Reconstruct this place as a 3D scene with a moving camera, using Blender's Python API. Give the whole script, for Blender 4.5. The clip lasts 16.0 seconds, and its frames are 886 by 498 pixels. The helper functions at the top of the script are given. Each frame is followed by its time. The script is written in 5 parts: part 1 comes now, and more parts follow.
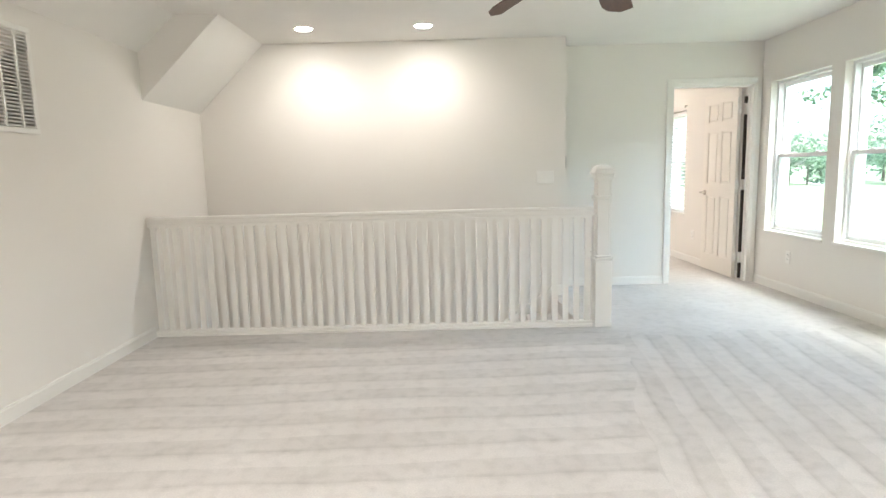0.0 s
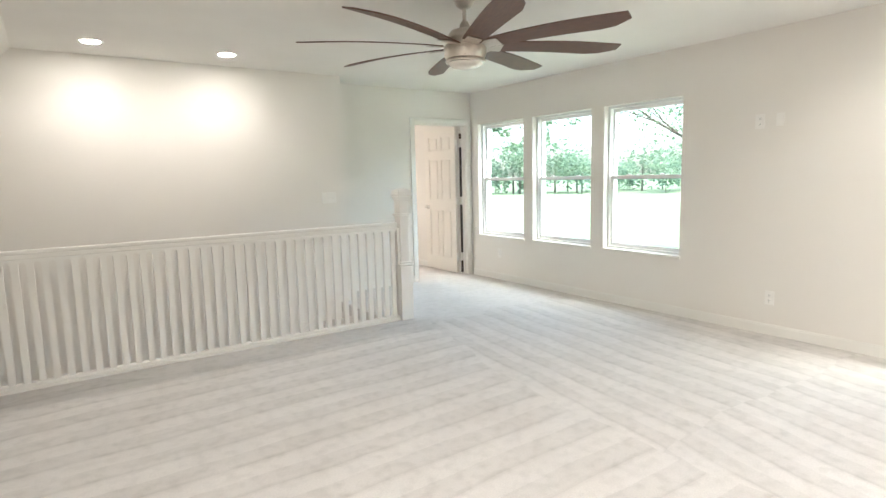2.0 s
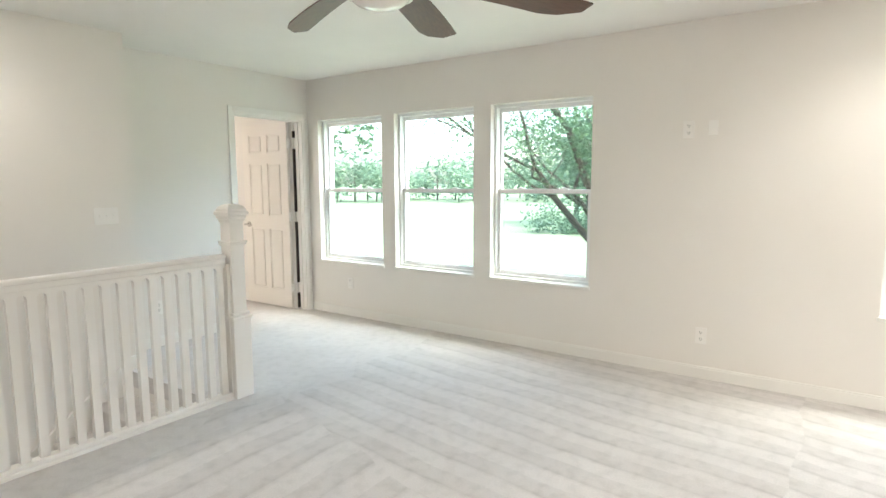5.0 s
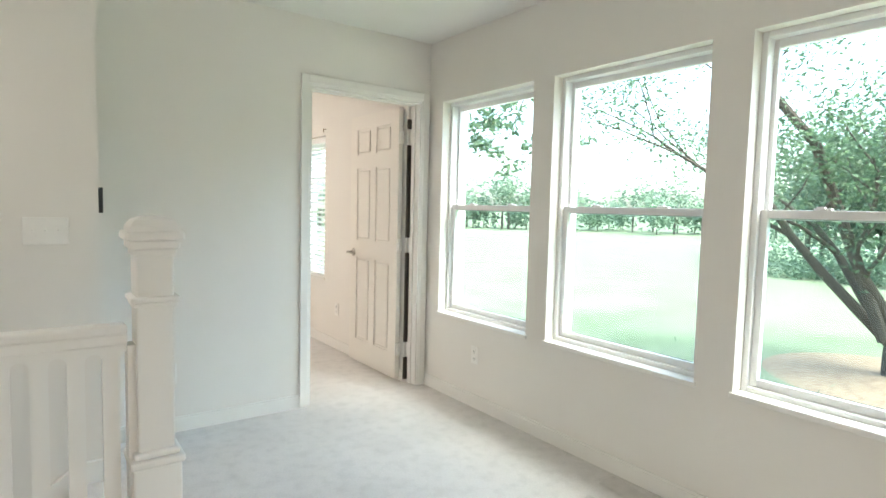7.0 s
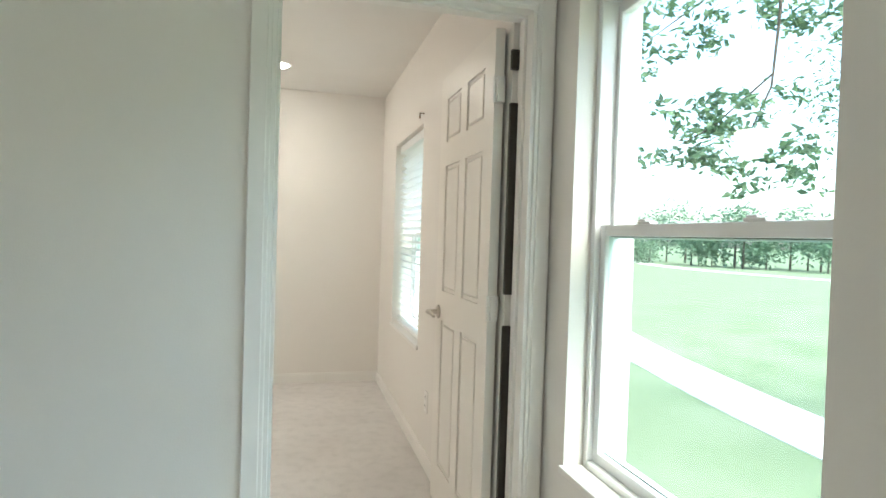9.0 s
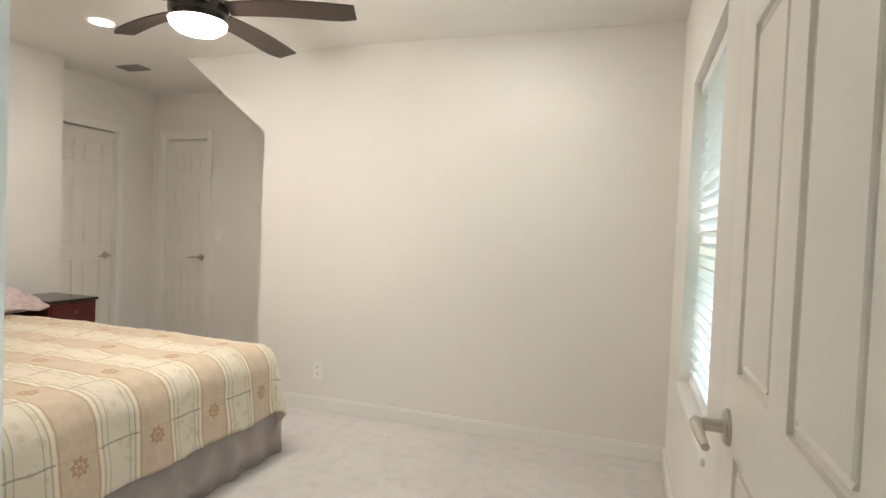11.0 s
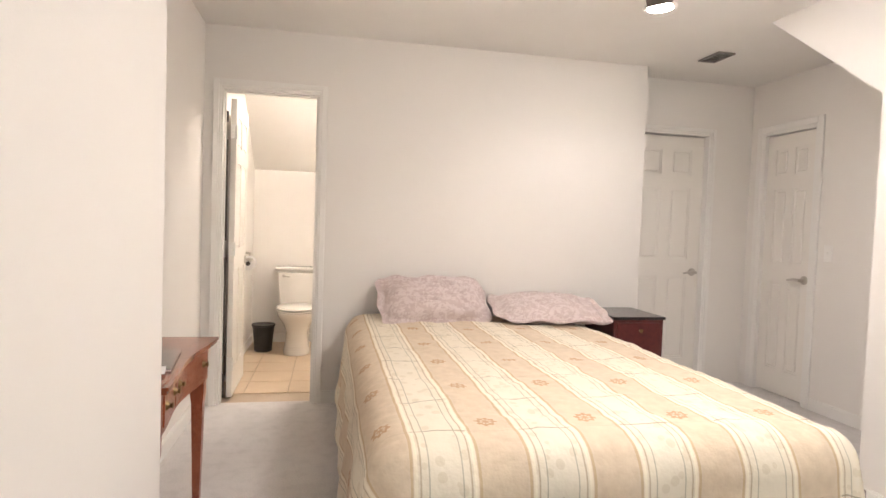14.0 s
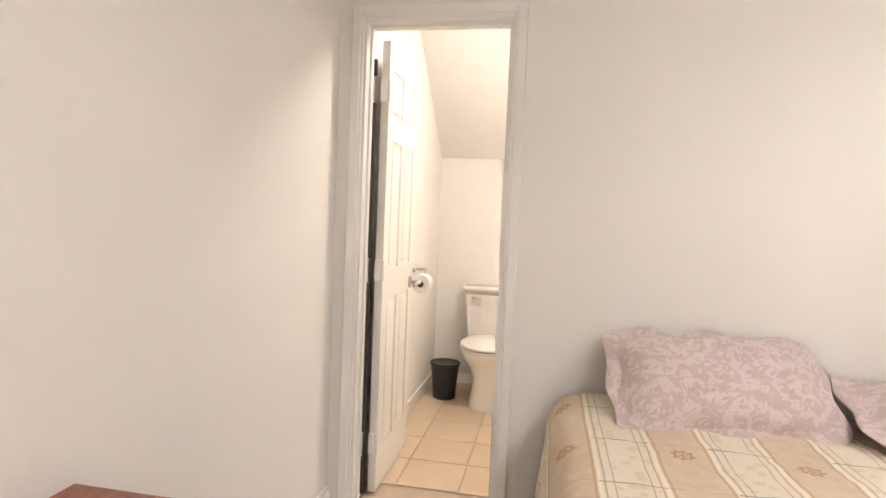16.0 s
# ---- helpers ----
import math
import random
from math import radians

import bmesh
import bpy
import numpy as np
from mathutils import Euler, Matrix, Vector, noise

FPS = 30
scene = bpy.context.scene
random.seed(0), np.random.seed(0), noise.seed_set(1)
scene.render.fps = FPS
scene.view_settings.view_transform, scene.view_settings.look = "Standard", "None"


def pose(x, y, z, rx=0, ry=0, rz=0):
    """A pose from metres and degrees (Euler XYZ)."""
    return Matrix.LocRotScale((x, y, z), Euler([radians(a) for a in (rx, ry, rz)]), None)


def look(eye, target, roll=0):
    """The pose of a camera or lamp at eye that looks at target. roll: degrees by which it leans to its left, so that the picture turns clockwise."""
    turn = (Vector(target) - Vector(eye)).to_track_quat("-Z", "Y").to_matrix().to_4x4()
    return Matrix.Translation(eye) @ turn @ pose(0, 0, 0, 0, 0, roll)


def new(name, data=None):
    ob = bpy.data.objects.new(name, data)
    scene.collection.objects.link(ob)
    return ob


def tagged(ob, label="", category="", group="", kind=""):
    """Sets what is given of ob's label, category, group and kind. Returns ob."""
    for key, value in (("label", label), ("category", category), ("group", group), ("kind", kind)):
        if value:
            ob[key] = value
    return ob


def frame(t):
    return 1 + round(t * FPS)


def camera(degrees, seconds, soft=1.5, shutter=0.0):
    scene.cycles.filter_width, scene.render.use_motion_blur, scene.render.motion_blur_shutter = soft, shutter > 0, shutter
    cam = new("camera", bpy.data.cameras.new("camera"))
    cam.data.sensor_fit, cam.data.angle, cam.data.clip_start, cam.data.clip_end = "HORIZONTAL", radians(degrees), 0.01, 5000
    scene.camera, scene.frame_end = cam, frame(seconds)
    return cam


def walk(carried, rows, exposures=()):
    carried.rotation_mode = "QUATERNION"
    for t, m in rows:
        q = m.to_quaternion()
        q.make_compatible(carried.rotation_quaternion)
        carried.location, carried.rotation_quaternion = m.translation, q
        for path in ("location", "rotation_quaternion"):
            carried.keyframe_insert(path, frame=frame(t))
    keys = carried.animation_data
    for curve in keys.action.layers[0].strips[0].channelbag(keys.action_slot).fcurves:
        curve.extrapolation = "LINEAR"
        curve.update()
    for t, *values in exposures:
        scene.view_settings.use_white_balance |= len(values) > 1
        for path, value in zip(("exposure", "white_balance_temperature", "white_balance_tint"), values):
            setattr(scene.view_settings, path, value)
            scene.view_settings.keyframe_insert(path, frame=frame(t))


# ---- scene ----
cam = camera(76.1, 16.0)
PATH = [
    (0, (0.278, 1.358, 1.228), (0.269, 3.34, 0.96), -1.5),
    (0.5, (-0.137, 1.217, 1.249), (0.218, 3.165, 0.968), -1.7),
    (1, (-0.528, 1.07, 1.3), (0.133, 2.937, 1.023), -1.7),
    (1.5, (-0.888, 1.05, 1.32), (0.061, 2.791, 1.06), -1.7),
    (2, (-1.253, 1.083, 1.36), (-0.123, 2.714, 1.105), -1.4),
    (2.5, (-1.495, 1.198, 1.342), (-0.181, 2.685, 1.089), -1.2),
    (3, (-1.616, 1.333, 1.366), (-0.15, 2.668, 1.107), -1.0),
    (3.5, (-1.659, 1.577, 1.366), (-0.064, 2.757, 1.113), -0.6),
    (3.7, (-1.685, 1.711, 1.372), (-0.033, 2.813, 1.132), -0.5),
    (5.8, (0.118, 3.092, 1.389), (1.664, 4.342, 1.164), 0.4),
    (6, (0.254, 3.23, 1.363), (1.731, 4.56, 1.139), 0.3),
    (6.5, (0.732, 3.556, 1.289), (2.047, 5.053, 1.116), 1.1),
    (7, (1.205, 3.87, 1.297), (2.379, 5.483, 1.153), 1.4),
    (7.5, (1.60, 4.248, 1.303), (2.658, 5.938, 1.155), 1.5),
    (8, (2.08, 4.614, 1.265), (2.968, 6.404, 1.155), 1.4),
    (8.5, (2.435, 5.04, 1.268), (3.142, 6.91, 1.2), 1.7),
    (9, (2.704, 5.51, 1.27), (3.209, 7.445, 1.228), 1.8),
    (11.3, (3.202, 7.171, 1.235), (2.427, 9.014, 1.178), 2.4),
    (11.5, (3.151, 7.267, 1.248), (2.284, 9.069, 1.185), 2.4),
    (12, (3.023, 7.476, 1.252), (1.835, 9.083, 1.178), 2.0),
    (12.5, (2.979, 7.599, 1.252), (1.449, 8.883, 1.167), 2.1),
    (13, (2.999, 7.785, 1.246), (1.198, 8.649, 1.157), 1.9),
    (13.5, (2.971, 7.852, 1.227), (1.063, 8.448, 1.146), 2.0),
    (14, (2.883, 7.949, 1.219), (0.923, 8.341, 1.14), 2.0),
    (14.5, (2.654, 8.089, 1.224), (0.669, 8.313, 1.143), 2.1),
    (15, (2.291, 8.219, 1.224), (0.293, 8.241, 1.137), 2.2),
    (15.5, (1.79, 8.2, 1.259), (-0.192, 7.96, 1.145), 2.2),
    (16, (1.286, 8.032, 1.262), (-0.678, 7.667, 1.153), 2.4),
]
EXPOSURE = [(0.0, 3.7, 6350, 13), (3.5, 3.55, 6350, 12), (5.8, 3.65, 6400, 12), (7.5, 3.28, 6400, 10), (8.2, 3.1, 6400, 9), (9.0, 3.05, 6350, 7), (11.3, 2.95, 6350, 10), (12.2, 3.15, 6350, 14), (13.0, 3.45, 6300, 16), (16.0, 3.5, 6200, 16)]
walk(cam, [(t, look(*p)) for t, *p in PATH], EXPOSURE)
SKY, SUN = 0.15, 0.65
WARM = (1.0, 0.885, 0.835)
E_STAIR, E_LOFT, E_BED, E_FAN, E_BATH = 1.2, 10.8, 2.5, 2.7, 0.45

# ---- world, sun, exposure ----
world = bpy.data.worlds.new("world")
scene.world = world
world.use_nodes = True
wt = world.node_tree
sky = wt.nodes.new("ShaderNodeTexSky")
sky.sky_type = 'NISHITA'
sky.sun_disc = False
sky.sun_elevation, sky.sun_rotation = radians(60), radians(165)
sky.air_density, sky.dust_density, sky.ozone_density = 1.0, 4.0, 1.0
wt.links.new(sky.outputs[0], wt.nodes["Background"].inputs[0])
wt.nodes["Background"].inputs[1].default_value = SKY


def lamp(name, kind, m, energy, color=(1, 1, 1), **more):
    d = bpy.data.lights.new(name, kind)
    d.energy, d.color = energy, color
    for k, v in more.items():
        if k == "angle":
            d.angle = v
        elif k == "size":
            d.shape, d.size = 'DISK', v
        elif k == "spot":
            d.spot_size, d.spot_blend = v, 0.6
        elif k == "soft":
            d.shadow_soft_size = v
    ob = new(name, d)
    ob.matrix_world = m
    return ob


lamp("sun", 'SUN', look((0, 0, 0), (-0.13, 0.483, -0.866)), SUN, (1, 0.98, 0.95), angle=radians(50))

# ---- materials ----


def mat(name, c1, c2=None, scale=8.0, rough=0.6, bump=0.0, bscale=80.0, metal=0.0, spec=0.5, coat=0.0):
    """Two noises: a broad one mixes two colours, a fine one gives relief and uneven gloss."""
    m = bpy.data.materials.new(name)
    m.use_nodes = True
    t = m.node_tree
    n, b = t.nodes, t.nodes["Principled BSDF"]
    co = n.new("ShaderNodeTexCoord")
    a = n.new("ShaderNodeTexNoise")
    a.inputs["Scale"].default_value, a.inputs["Detail"].default_value = scale, 5
    t.links.new(co.outputs["Object"], a.inputs["Vector"])
    r = n.new("ShaderNodeValToRGB")
    r.color_ramp.elements[0].position, r.color_ramp.elements[1].position = 0.3, 0.7
    r.color_ramp.elements[0].color = (*c1, 1)
    r.color_ramp.elements[1].color = (*(c2 or [min(1, v * 1.06) for v in c1]), 1)
    t.links.new(a.outputs["Fac"], r.inputs["Fac"])
    t.links.new(r.outputs["Color"], b.inputs["Base Color"])
    b.inputs["Roughness"].default_value, b.inputs["Metallic"].default_value = rough, metal
    b.inputs["Specular IOR Level"].default_value, b.inputs["Coat Weight"].default_value = spec, coat
    f = n.new("ShaderNodeTexNoise")
    f.inputs["Scale"].default_value, f.inputs["Detail"].default_value = bscale, 3
    t.links.new(co.outputs["Object"], f.inputs["Vector"])
    q = n.new("ShaderNodeMapRange")
    q.inputs["To Min"].default_value, q.inputs["To Max"].default_value = max(0, rough - 0.06), min(1, rough + 0.06)
    t.links.new(f.outputs["Fac"], q.inputs["Value"])
    t.links.new(q.outputs["Result"], b.inputs["Roughness"])
    if bump:
        u = n.new("ShaderNodeBump")
        u.inputs["Strength"].default_value, u.inputs["Distance"].default_value = bump, 0.004
        t.links.new(f.outputs["Fac"], u.inputs["Height"])
        t.links.new(u.outputs["Normal"], b.inputs["Normal"])
    return m


def node_math(t, op, a, b=None, c=None):
    q = t.nodes.new("ShaderNodeMath")
    q.operation = op
    for i, v in enumerate((a, b, c)):
        if v is None:
            continue
        if isinstance(v, (int, float)):
            q.inputs[i].default_value = v
        else:
            t.links.new(v, q.inputs[i])
    return q.outputs[0]


def node_mix(t, fac, a, b):
    q = t.nodes.new("ShaderNodeMix")
    q.data_type = 'RGBA'
    for i, v in ((0, fac), (6, a), (7, b)):
        if isinstance(v, (int, float)):
            q.inputs[i].default_value = v
        elif isinstance(v, tuple):
            q.inputs[i].default_value = (*v, 1)
        else:
            t.links.new(v, q.inputs[i])
    return q.outputs[2]


def mat_wood(name, c1, c2, along=(1, 12, 12), rough=0.35, coat=0.2):
    m = mat(name, c1, c2, 6, rough, 0.05, 60, coat=coat)
    t = m.node_tree
    co = [q for q in t.nodes if q.type == 'TEX_COORD'][0]
    g = t.nodes.new("ShaderNodeMapping")
    g.inputs["Scale"].default_value = along
    t.links.new(co.outputs["Object"], g.inputs["Vector"])
    for q in t.nodes:
        if q.type == 'TEX_NOISE':
            t.links.new(g.outputs["Vector"], q.inputs["Vector"])
    return m


def mat_carpet():
    """Pile with two fields of vacuum tracks: along x in the west, along y near the window wall."""
    m = mat("carpet", (0.67, 0.64, 0.61), (0.75, 0.72, 0.69), 2.2, 0.95, 0.9, 260, spec=0.05)
    t = m.node_tree
    co = [q for q in t.nodes if q.type == 'TEX_COORD'][0]
    b = t.nodes["Principled BSDF"]
    ramp = [q for q in t.nodes if q.type == 'VALTORGB'][0]
    s = t.nodes.new("ShaderNodeSeparateXYZ")
    t.links.new(co.outputs["Object"], s.inputs[0])
    wob = t.nodes.new("ShaderNodeTexNoise")
    wob.inputs["Scale"].default_value, wob.inputs["Detail"].default_value = 1.3, 2
    t.links.new(co.outputs["Object"], wob.inputs["Vector"])
    w = node_math(t, 'MULTIPLY', node_math(t, 'SUBTRACT', wob.outputs["Fac"], 0.5), 0.7)
    ya = node_math(t, 'ADD', node_math(t, 'ADD', s.outputs["Y"], node_math(t, 'MULTIPLY', s.outputs["X"], -0.03)), node_math(t, 'MULTIPLY', w, 0.14))
    xa = node_math(t, 'ADD', node_math(t, 'ADD', s.outputs["X"], node_math(t, 'MULTIPLY', s.outputs["Y"], -0.13)), node_math(t, 'MULTIPLY', w, 0.16))

    def tracks(v, wide):
        f = node_math(t, 'FRACT', node_math(t, 'DIVIDE', v, wide))
        k = node_math(t, 'ABSOLUTE', node_math(t, 'SUBTRACT', f, 0.5))
        line = node_math(t, 'MAXIMUM', node_math(t, 'SUBTRACT', 1.0, node_math(t, 'MULTIPLY', k, 9.0)), 0.0)
        nap = node_math(t, 'GREATER_THAN', f, 0.5)
        return node_math(t, 'ADD', node_math(t, 'MULTIPLY', line, 0.5), node_math(t, 'MULTIPLY', nap, 0.36))
    seam = node_math(t, 'MULTIPLY_ADD', node_math(t, 'MAXIMUM', node_math(t, 'SUBTRACT', s.outputs["Y"], 3.8), 0.0), 0.28, 1.14)
    side = node_math(t, 'GREATER_THAN', node_math(t, 'ADD', s.outputs["X"], node_math(t, 'MULTIPLY', w, 0.5)), seam)
    # a second pass of the vacuum south of a cross seam, offset and slanted a little more
    south = node_math(t, 'LESS_THAN', node_math(t, 'MULTIPLY_ADD', w, 0.3, s.outputs["Y"]), 2.66)
    xa = node_math(t, 'ADD', xa, node_math(t, 'MULTIPLY', south, node_math(t, 'MULTIPLY_ADD', s.outputs["Y"], -0.12, 0.43)))
    a, c = tracks(ya, 0.28), tracks(xa, 0.23)
    v = node_math(t, 'ADD', node_math(t, 'MULTIPLY', a, node_math(t, 'SUBTRACT', 1.0, side)), node_math(t, 'MULTIPLY', c, side))
    patch = t.nodes.new("ShaderNodeTexNoise")
    patch.inputs["Scale"].default_value, patch.inputs["Detail"].default_value = 3.5, 4
    t.links.new(co.outputs["Object"], patch.inputs["Vector"])
    v = node_math(t, 'MULTIPLY', v, node_math(t, 'MULTIPLY_ADD', patch.outputs["Fac"], 1.4, 0.1))
    v = node_math(t, 'MULTIPLY', v, node_math(t, 'LESS_THAN', node_math(t, 'ADD', s.outputs["Y"], w), 5.45))
    tuft = t.nodes.new("ShaderNodeTexNoise")
    tuft.inputs["Scale"].default_value, tuft.inputs["Detail"].default_value = 14, 5
    t.links.new(co.outputs["Object"], tuft.inputs["Vector"])
    v = node_math(t, 'ADD', v, node_math(t, 'MAXIMUM', node_math(t, 'MULTIPLY', node_math(t, 'SUBTRACT', tuft.outputs["Fac"], 0.46), 1.6), 0.0))
    col = node_mix(t, node_math(t, 'MULTIPLY', v, 0.75), ramp.outputs["Color"], (0.46, 0.435, 0.41))
    pile = t.nodes.new("ShaderNodeTexNoise")
    pile.inputs["Scale"].default_value, pile.inputs["Detail"].default_value = 130, 2
    t.links.new(co.outputs["Object"], pile.inputs["Vector"])
    col = node_mix(t, node_math(t, 'MULTIPLY', node_math(t, 'SUBTRACT', pile.outputs["Fac"], 0.35), 0.8), col, (0.46, 0.44, 0.42))
    t.links.new(col, b.inputs["Base Color"])
    return m


def mat_cover():
    """Bedcover: broad tan and cream stripes with corded borders, thin cross lines and medallions; UV in metres."""
    m = mat("bedcover", (0.60, 0.49, 0.355), (0.68, 0.565, 0.42), 25, 0.75, 0.5, 55, spec=0.25)
    t = m.node_tree
    b = t.nodes["Principled BSDF"]
    tan = [q for q in t.nodes if q.type == 'VALTORGB'][0].outputs["Color"]
    uv = t.nodes.new("ShaderNodeUVMap")
    uv.uv_map = "cloth"
    s = t.nodes.new("ShaderNodeSeparateXYZ")
    t.links.new(uv.outputs[0], s.inputs[0])
    u, v = s.outputs["X"], s.outputs["Y"]
    P = 0.335
    f = node_math(t, 'FRACT', node_math(t, 'DIVIDE', node_math(t, 'ADD', v, 0.12), P))
    d = node_math(t, 'ABSOLUTE', node_math(t, 'SUBTRACT', f, 0.5))
    cream = node_math(t, 'GREATER_THAN', d, 0.25)
    fl = t.nodes.new("ShaderNodeTexVoronoi")
    fl.inputs["Scale"].default_value = 22
    t.links.new(uv.outputs[0], fl.inputs["Vector"])
    creamc = node_mix(t, node_math(t, 'LESS_THAN', fl.outputs["Distance"], 0.32), (0.75, 0.68, 0.545), (0.68, 0.605, 0.465))
    col = node_mix(t, cream, tan, creamc)
    for at, half, c in ((0.25, 0.016, (0.86, 0.79, 0.64)), (0.29, 0.008, (0.45, 0.36, 0.24)), (0.36, 0.006, (0.40, 0.37, 0.27)), (0.215, 0.012, (0.52, 0.38, 0.22))):
        k = node_math(t, 'LESS_THAN', node_math(t, 'ABSOLUTE', node_math(t, 'SUBTRACT', d, at)), half)
        col = node_mix(t, node_math(t, 'MULTIPLY', k, 0.75), col, c)
    # thin cross lines over the cream stripes
    fu = node_math(t, 'ABSOLUTE', node_math(t, 'SUBTRACT', node_math(t, 'FRACT', node_math(t, 'DIVIDE', u, 0.29)), 0.5))
    k = node_math(t, 'MULTIPLY', node_math(t, 'LESS_THAN', fu, 0.011), node_math(t, 'ADD', node_math(t, 'MULTIPLY', cream, 0.6), 0.15))
    col = node_mix(t, k, col, (0.30, 0.26, 0.18))
    # medallions
    mu = node_math(t, 'MULTIPLY', node_math(t, 'SUBTRACT', node_math(t, 'FRACT', node_math(t, 'DIVIDE', node_math(t, 'ADD', u, 0.1), 0.40)), 0.5), 0.40)
    mv = node_math(t, 'MULTIPLY', node_math(t, 'SUBTRACT', f, 0.5), P)
    r = node_math(t, 'SQRT', node_math(t, 'ADD', node_math(t, 'MULTIPLY', mu, mu), node_math(t, 'MULTIPLY', mv, mv)))
    ang = node_math(t, 'ARCTAN2', mu, mv)
    petal = node_math(t, 'GREATER_THAN', node_math(t, 'ADD', node_math(t, 'SINE', node_math(t, 'MULTIPLY', ang, 8.0)), node_math(t, 'SINE', node_math(t, 'MULTIPLY', r, 330.0))), -0.5)
    k = node_math(t, 'MULTIPLY', node_math(t, 'MULTIPLY', node_math(t, 'LESS_THAN', r, 0.036), petal), 0.75)
    col = node_mix(t, k, col, (0.45, 0.25, 0.12))
    t.links.new(col, b.inputs["Base Color"])
    return m


def mat_damask():
    m = mat("damask", (0.52, 0.42, 0.39), (0.57, 0.47, 0.44), 30, 0.5, 0.3, 90, spec=0.4)
    t = m.node_tree
    b = t.nodes["Principled BSDF"]
    base = [q for q in t.nodes if q.type == 'VALTORGB'][0].outputs["Color"]
    co = [q for q in t.nodes if q.type == 'TEX_COORD'][0]
    n1 = t.nodes.new("ShaderNodeTexVoronoi")
    n1.inputs["Scale"].default_value = 4
    t.links.new(co.outputs["Object"], n1.inputs["Vector"])
    n2 = t.nodes.new("ShaderNodeTexNoise")
    n2.inputs["Scale"].default_value, n2.inputs["Detail"].default_value, n2.inputs["Distortion"].default_value = 16, 2, 2.5
    t.links.new(co.outputs["Object"], n2.inputs["Vector"])
    ring = node_math(t, 'SINE', node_math(t, 'ADD', node_math(t, 'MULTIPLY', n1.outputs["Distance"], 30.0), node_math(t, 'MULTIPLY', n2.outputs["Fac"], 14.0)))
    col = node_mix(t, node_math(t, 'MULTIPLY', node_math(t, 'GREATER_THAN', ring, 0.15), 0.5), base, (0.74, 0.66, 0.63))
    t.links.new(col, b.inputs["Base Color"])
    return m


def mat_glass(name="window_glass", tint=(0.93, 1.0, 0.97)):
    m = bpy.data.materials.new(name)
    m.use_nodes = True
    t = m.node_tree
    out = [q for q in t.nodes if q.type == 'OUTPUT_MATERIAL'][0]
    a, g, x, f = (t.nodes.new(k) for k in ("ShaderNodeBsdfTransparent", "ShaderNodeBsdfGlossy", "ShaderNodeMixShader", "ShaderNodeLayerWeight"))
    a.inputs[0].default_value = (*tint, 1)
    g.inputs["Roughness"].default_value = 0.0
    gloss = node_math(t, 'MULTIPLY_ADD', node_math(t, 'POWER', f.outputs["Facing"], 4.0), 0.5, 0.03)
    t.links.new(gloss, x.inputs[0])
    t.links.new(a.outputs[0], x.inputs[1])
    t.links.new(g.outputs[0], x.inputs[2])
    t.links.new(x.outputs[0], out.inputs[0])
    return m


def mat_glow(name, color, strength):
    m = bpy.data.materials.new(name)
    m.use_nodes = True
    b = m.node_tree.nodes["Principled BSDF"]
    b.inputs["Base Color"].default_value = (0.9, 0.9, 0.88, 1)
    b.inputs["Emission Color"].default_value = (*color, 1)
    b.inputs["Emission Strength"].default_value = strength
    return m


def mat_leaf(name, c1, c2, thin=0.35):
    m = mat(name, c1, c2, 0.8, 0.55)
    t = m.node_tree
    b = t.nodes["Principled BSDF"]
    ramp = [q for q in t.nodes if q.type == 'VALTORGB'][0]
    g = t.nodes.new("ShaderNodeNewGeometry")
    t.links.new(g.outputs["Random Per Island"], ramp.inputs["Fac"])
    out = [q for q in t.nodes if q.type == 'OUTPUT_MATERIAL'][0]
    d = t.nodes.new("ShaderNodeBsdfTranslucent")
    x = t.nodes.new("ShaderNodeMixShader")
    t.links.new(ramp.outputs["Color"], d.inputs[0])
    x.inputs[0].default_value = thin
    t.links.new(b.outputs[0], x.inputs[1])
    t.links.new(d.outputs[0], x.inputs[2])
    t.links.new(x.outputs[0], out.inputs[0])
    return m


WALL = mat("wall_paint", (0.80, 0.768, 0.718), (0.815, 0.785, 0.735), 1.2, 0.62, 0.12, 220, spec=0.3)
CEIL = mat("ceiling_paint", (0.80, 0.78, 0.74), None, 1.5, 0.85, 0.15, 180, spec=0.2)
TRIM = mat("trim_paint", (0.82, 0.80, 0.755), (0.84, 0.82, 0.775), 2.5, 0.32, 0.04, 90)
DOORP = mat("door_paint", (0.81, 0.775, 0.71), (0.83, 0.795, 0.73), 2.0, 0.34, 0.05, 130)
VINYL = mat("window_vinyl", (0.80, 0.80, 0.79), None, 3, 0.35, 0.02, 60)
CARPET = mat_carpet()
COVER = mat_cover()
DAMASK = mat_damask()
SKIRTC = mat("skirt_cloth", (0.36, 0.31, 0.29), (0.42, 0.37, 0.34), 12, 0.8, 0.3, 120, spec=0.1)
SHEET = mat("mattress_ticking", (0.7, 0.68, 0.64), None, 12, 0.9)
NICKEL = mat("satin_nickel", (0.52, 0.48, 0.43), (0.58, 0.54, 0.49), 20, 0.3, 0.02, 100, metal=1.0)
DARK = mat("dark_rubber", (0.02, 0.02, 0.02), (0.03, 0.03, 0.03), 8, 0.5)
# near-black: gasket colour, also shade painted into door gaps, backings and roll core
SHADOWG = mat("gasket_and_gap_shade", (0.045, 0.036, 0.028), None, 8, 0.7)
PLATE = mat("plate_plastic", (0.83, 0.81, 0.77), None, 5, 0.3)
WALNUT = mat_wood("blade_wood", (0.085, 0.038, 0.025), (0.13, 0.06, 0.037), (2, 14, 14), 0.5, 0.03)
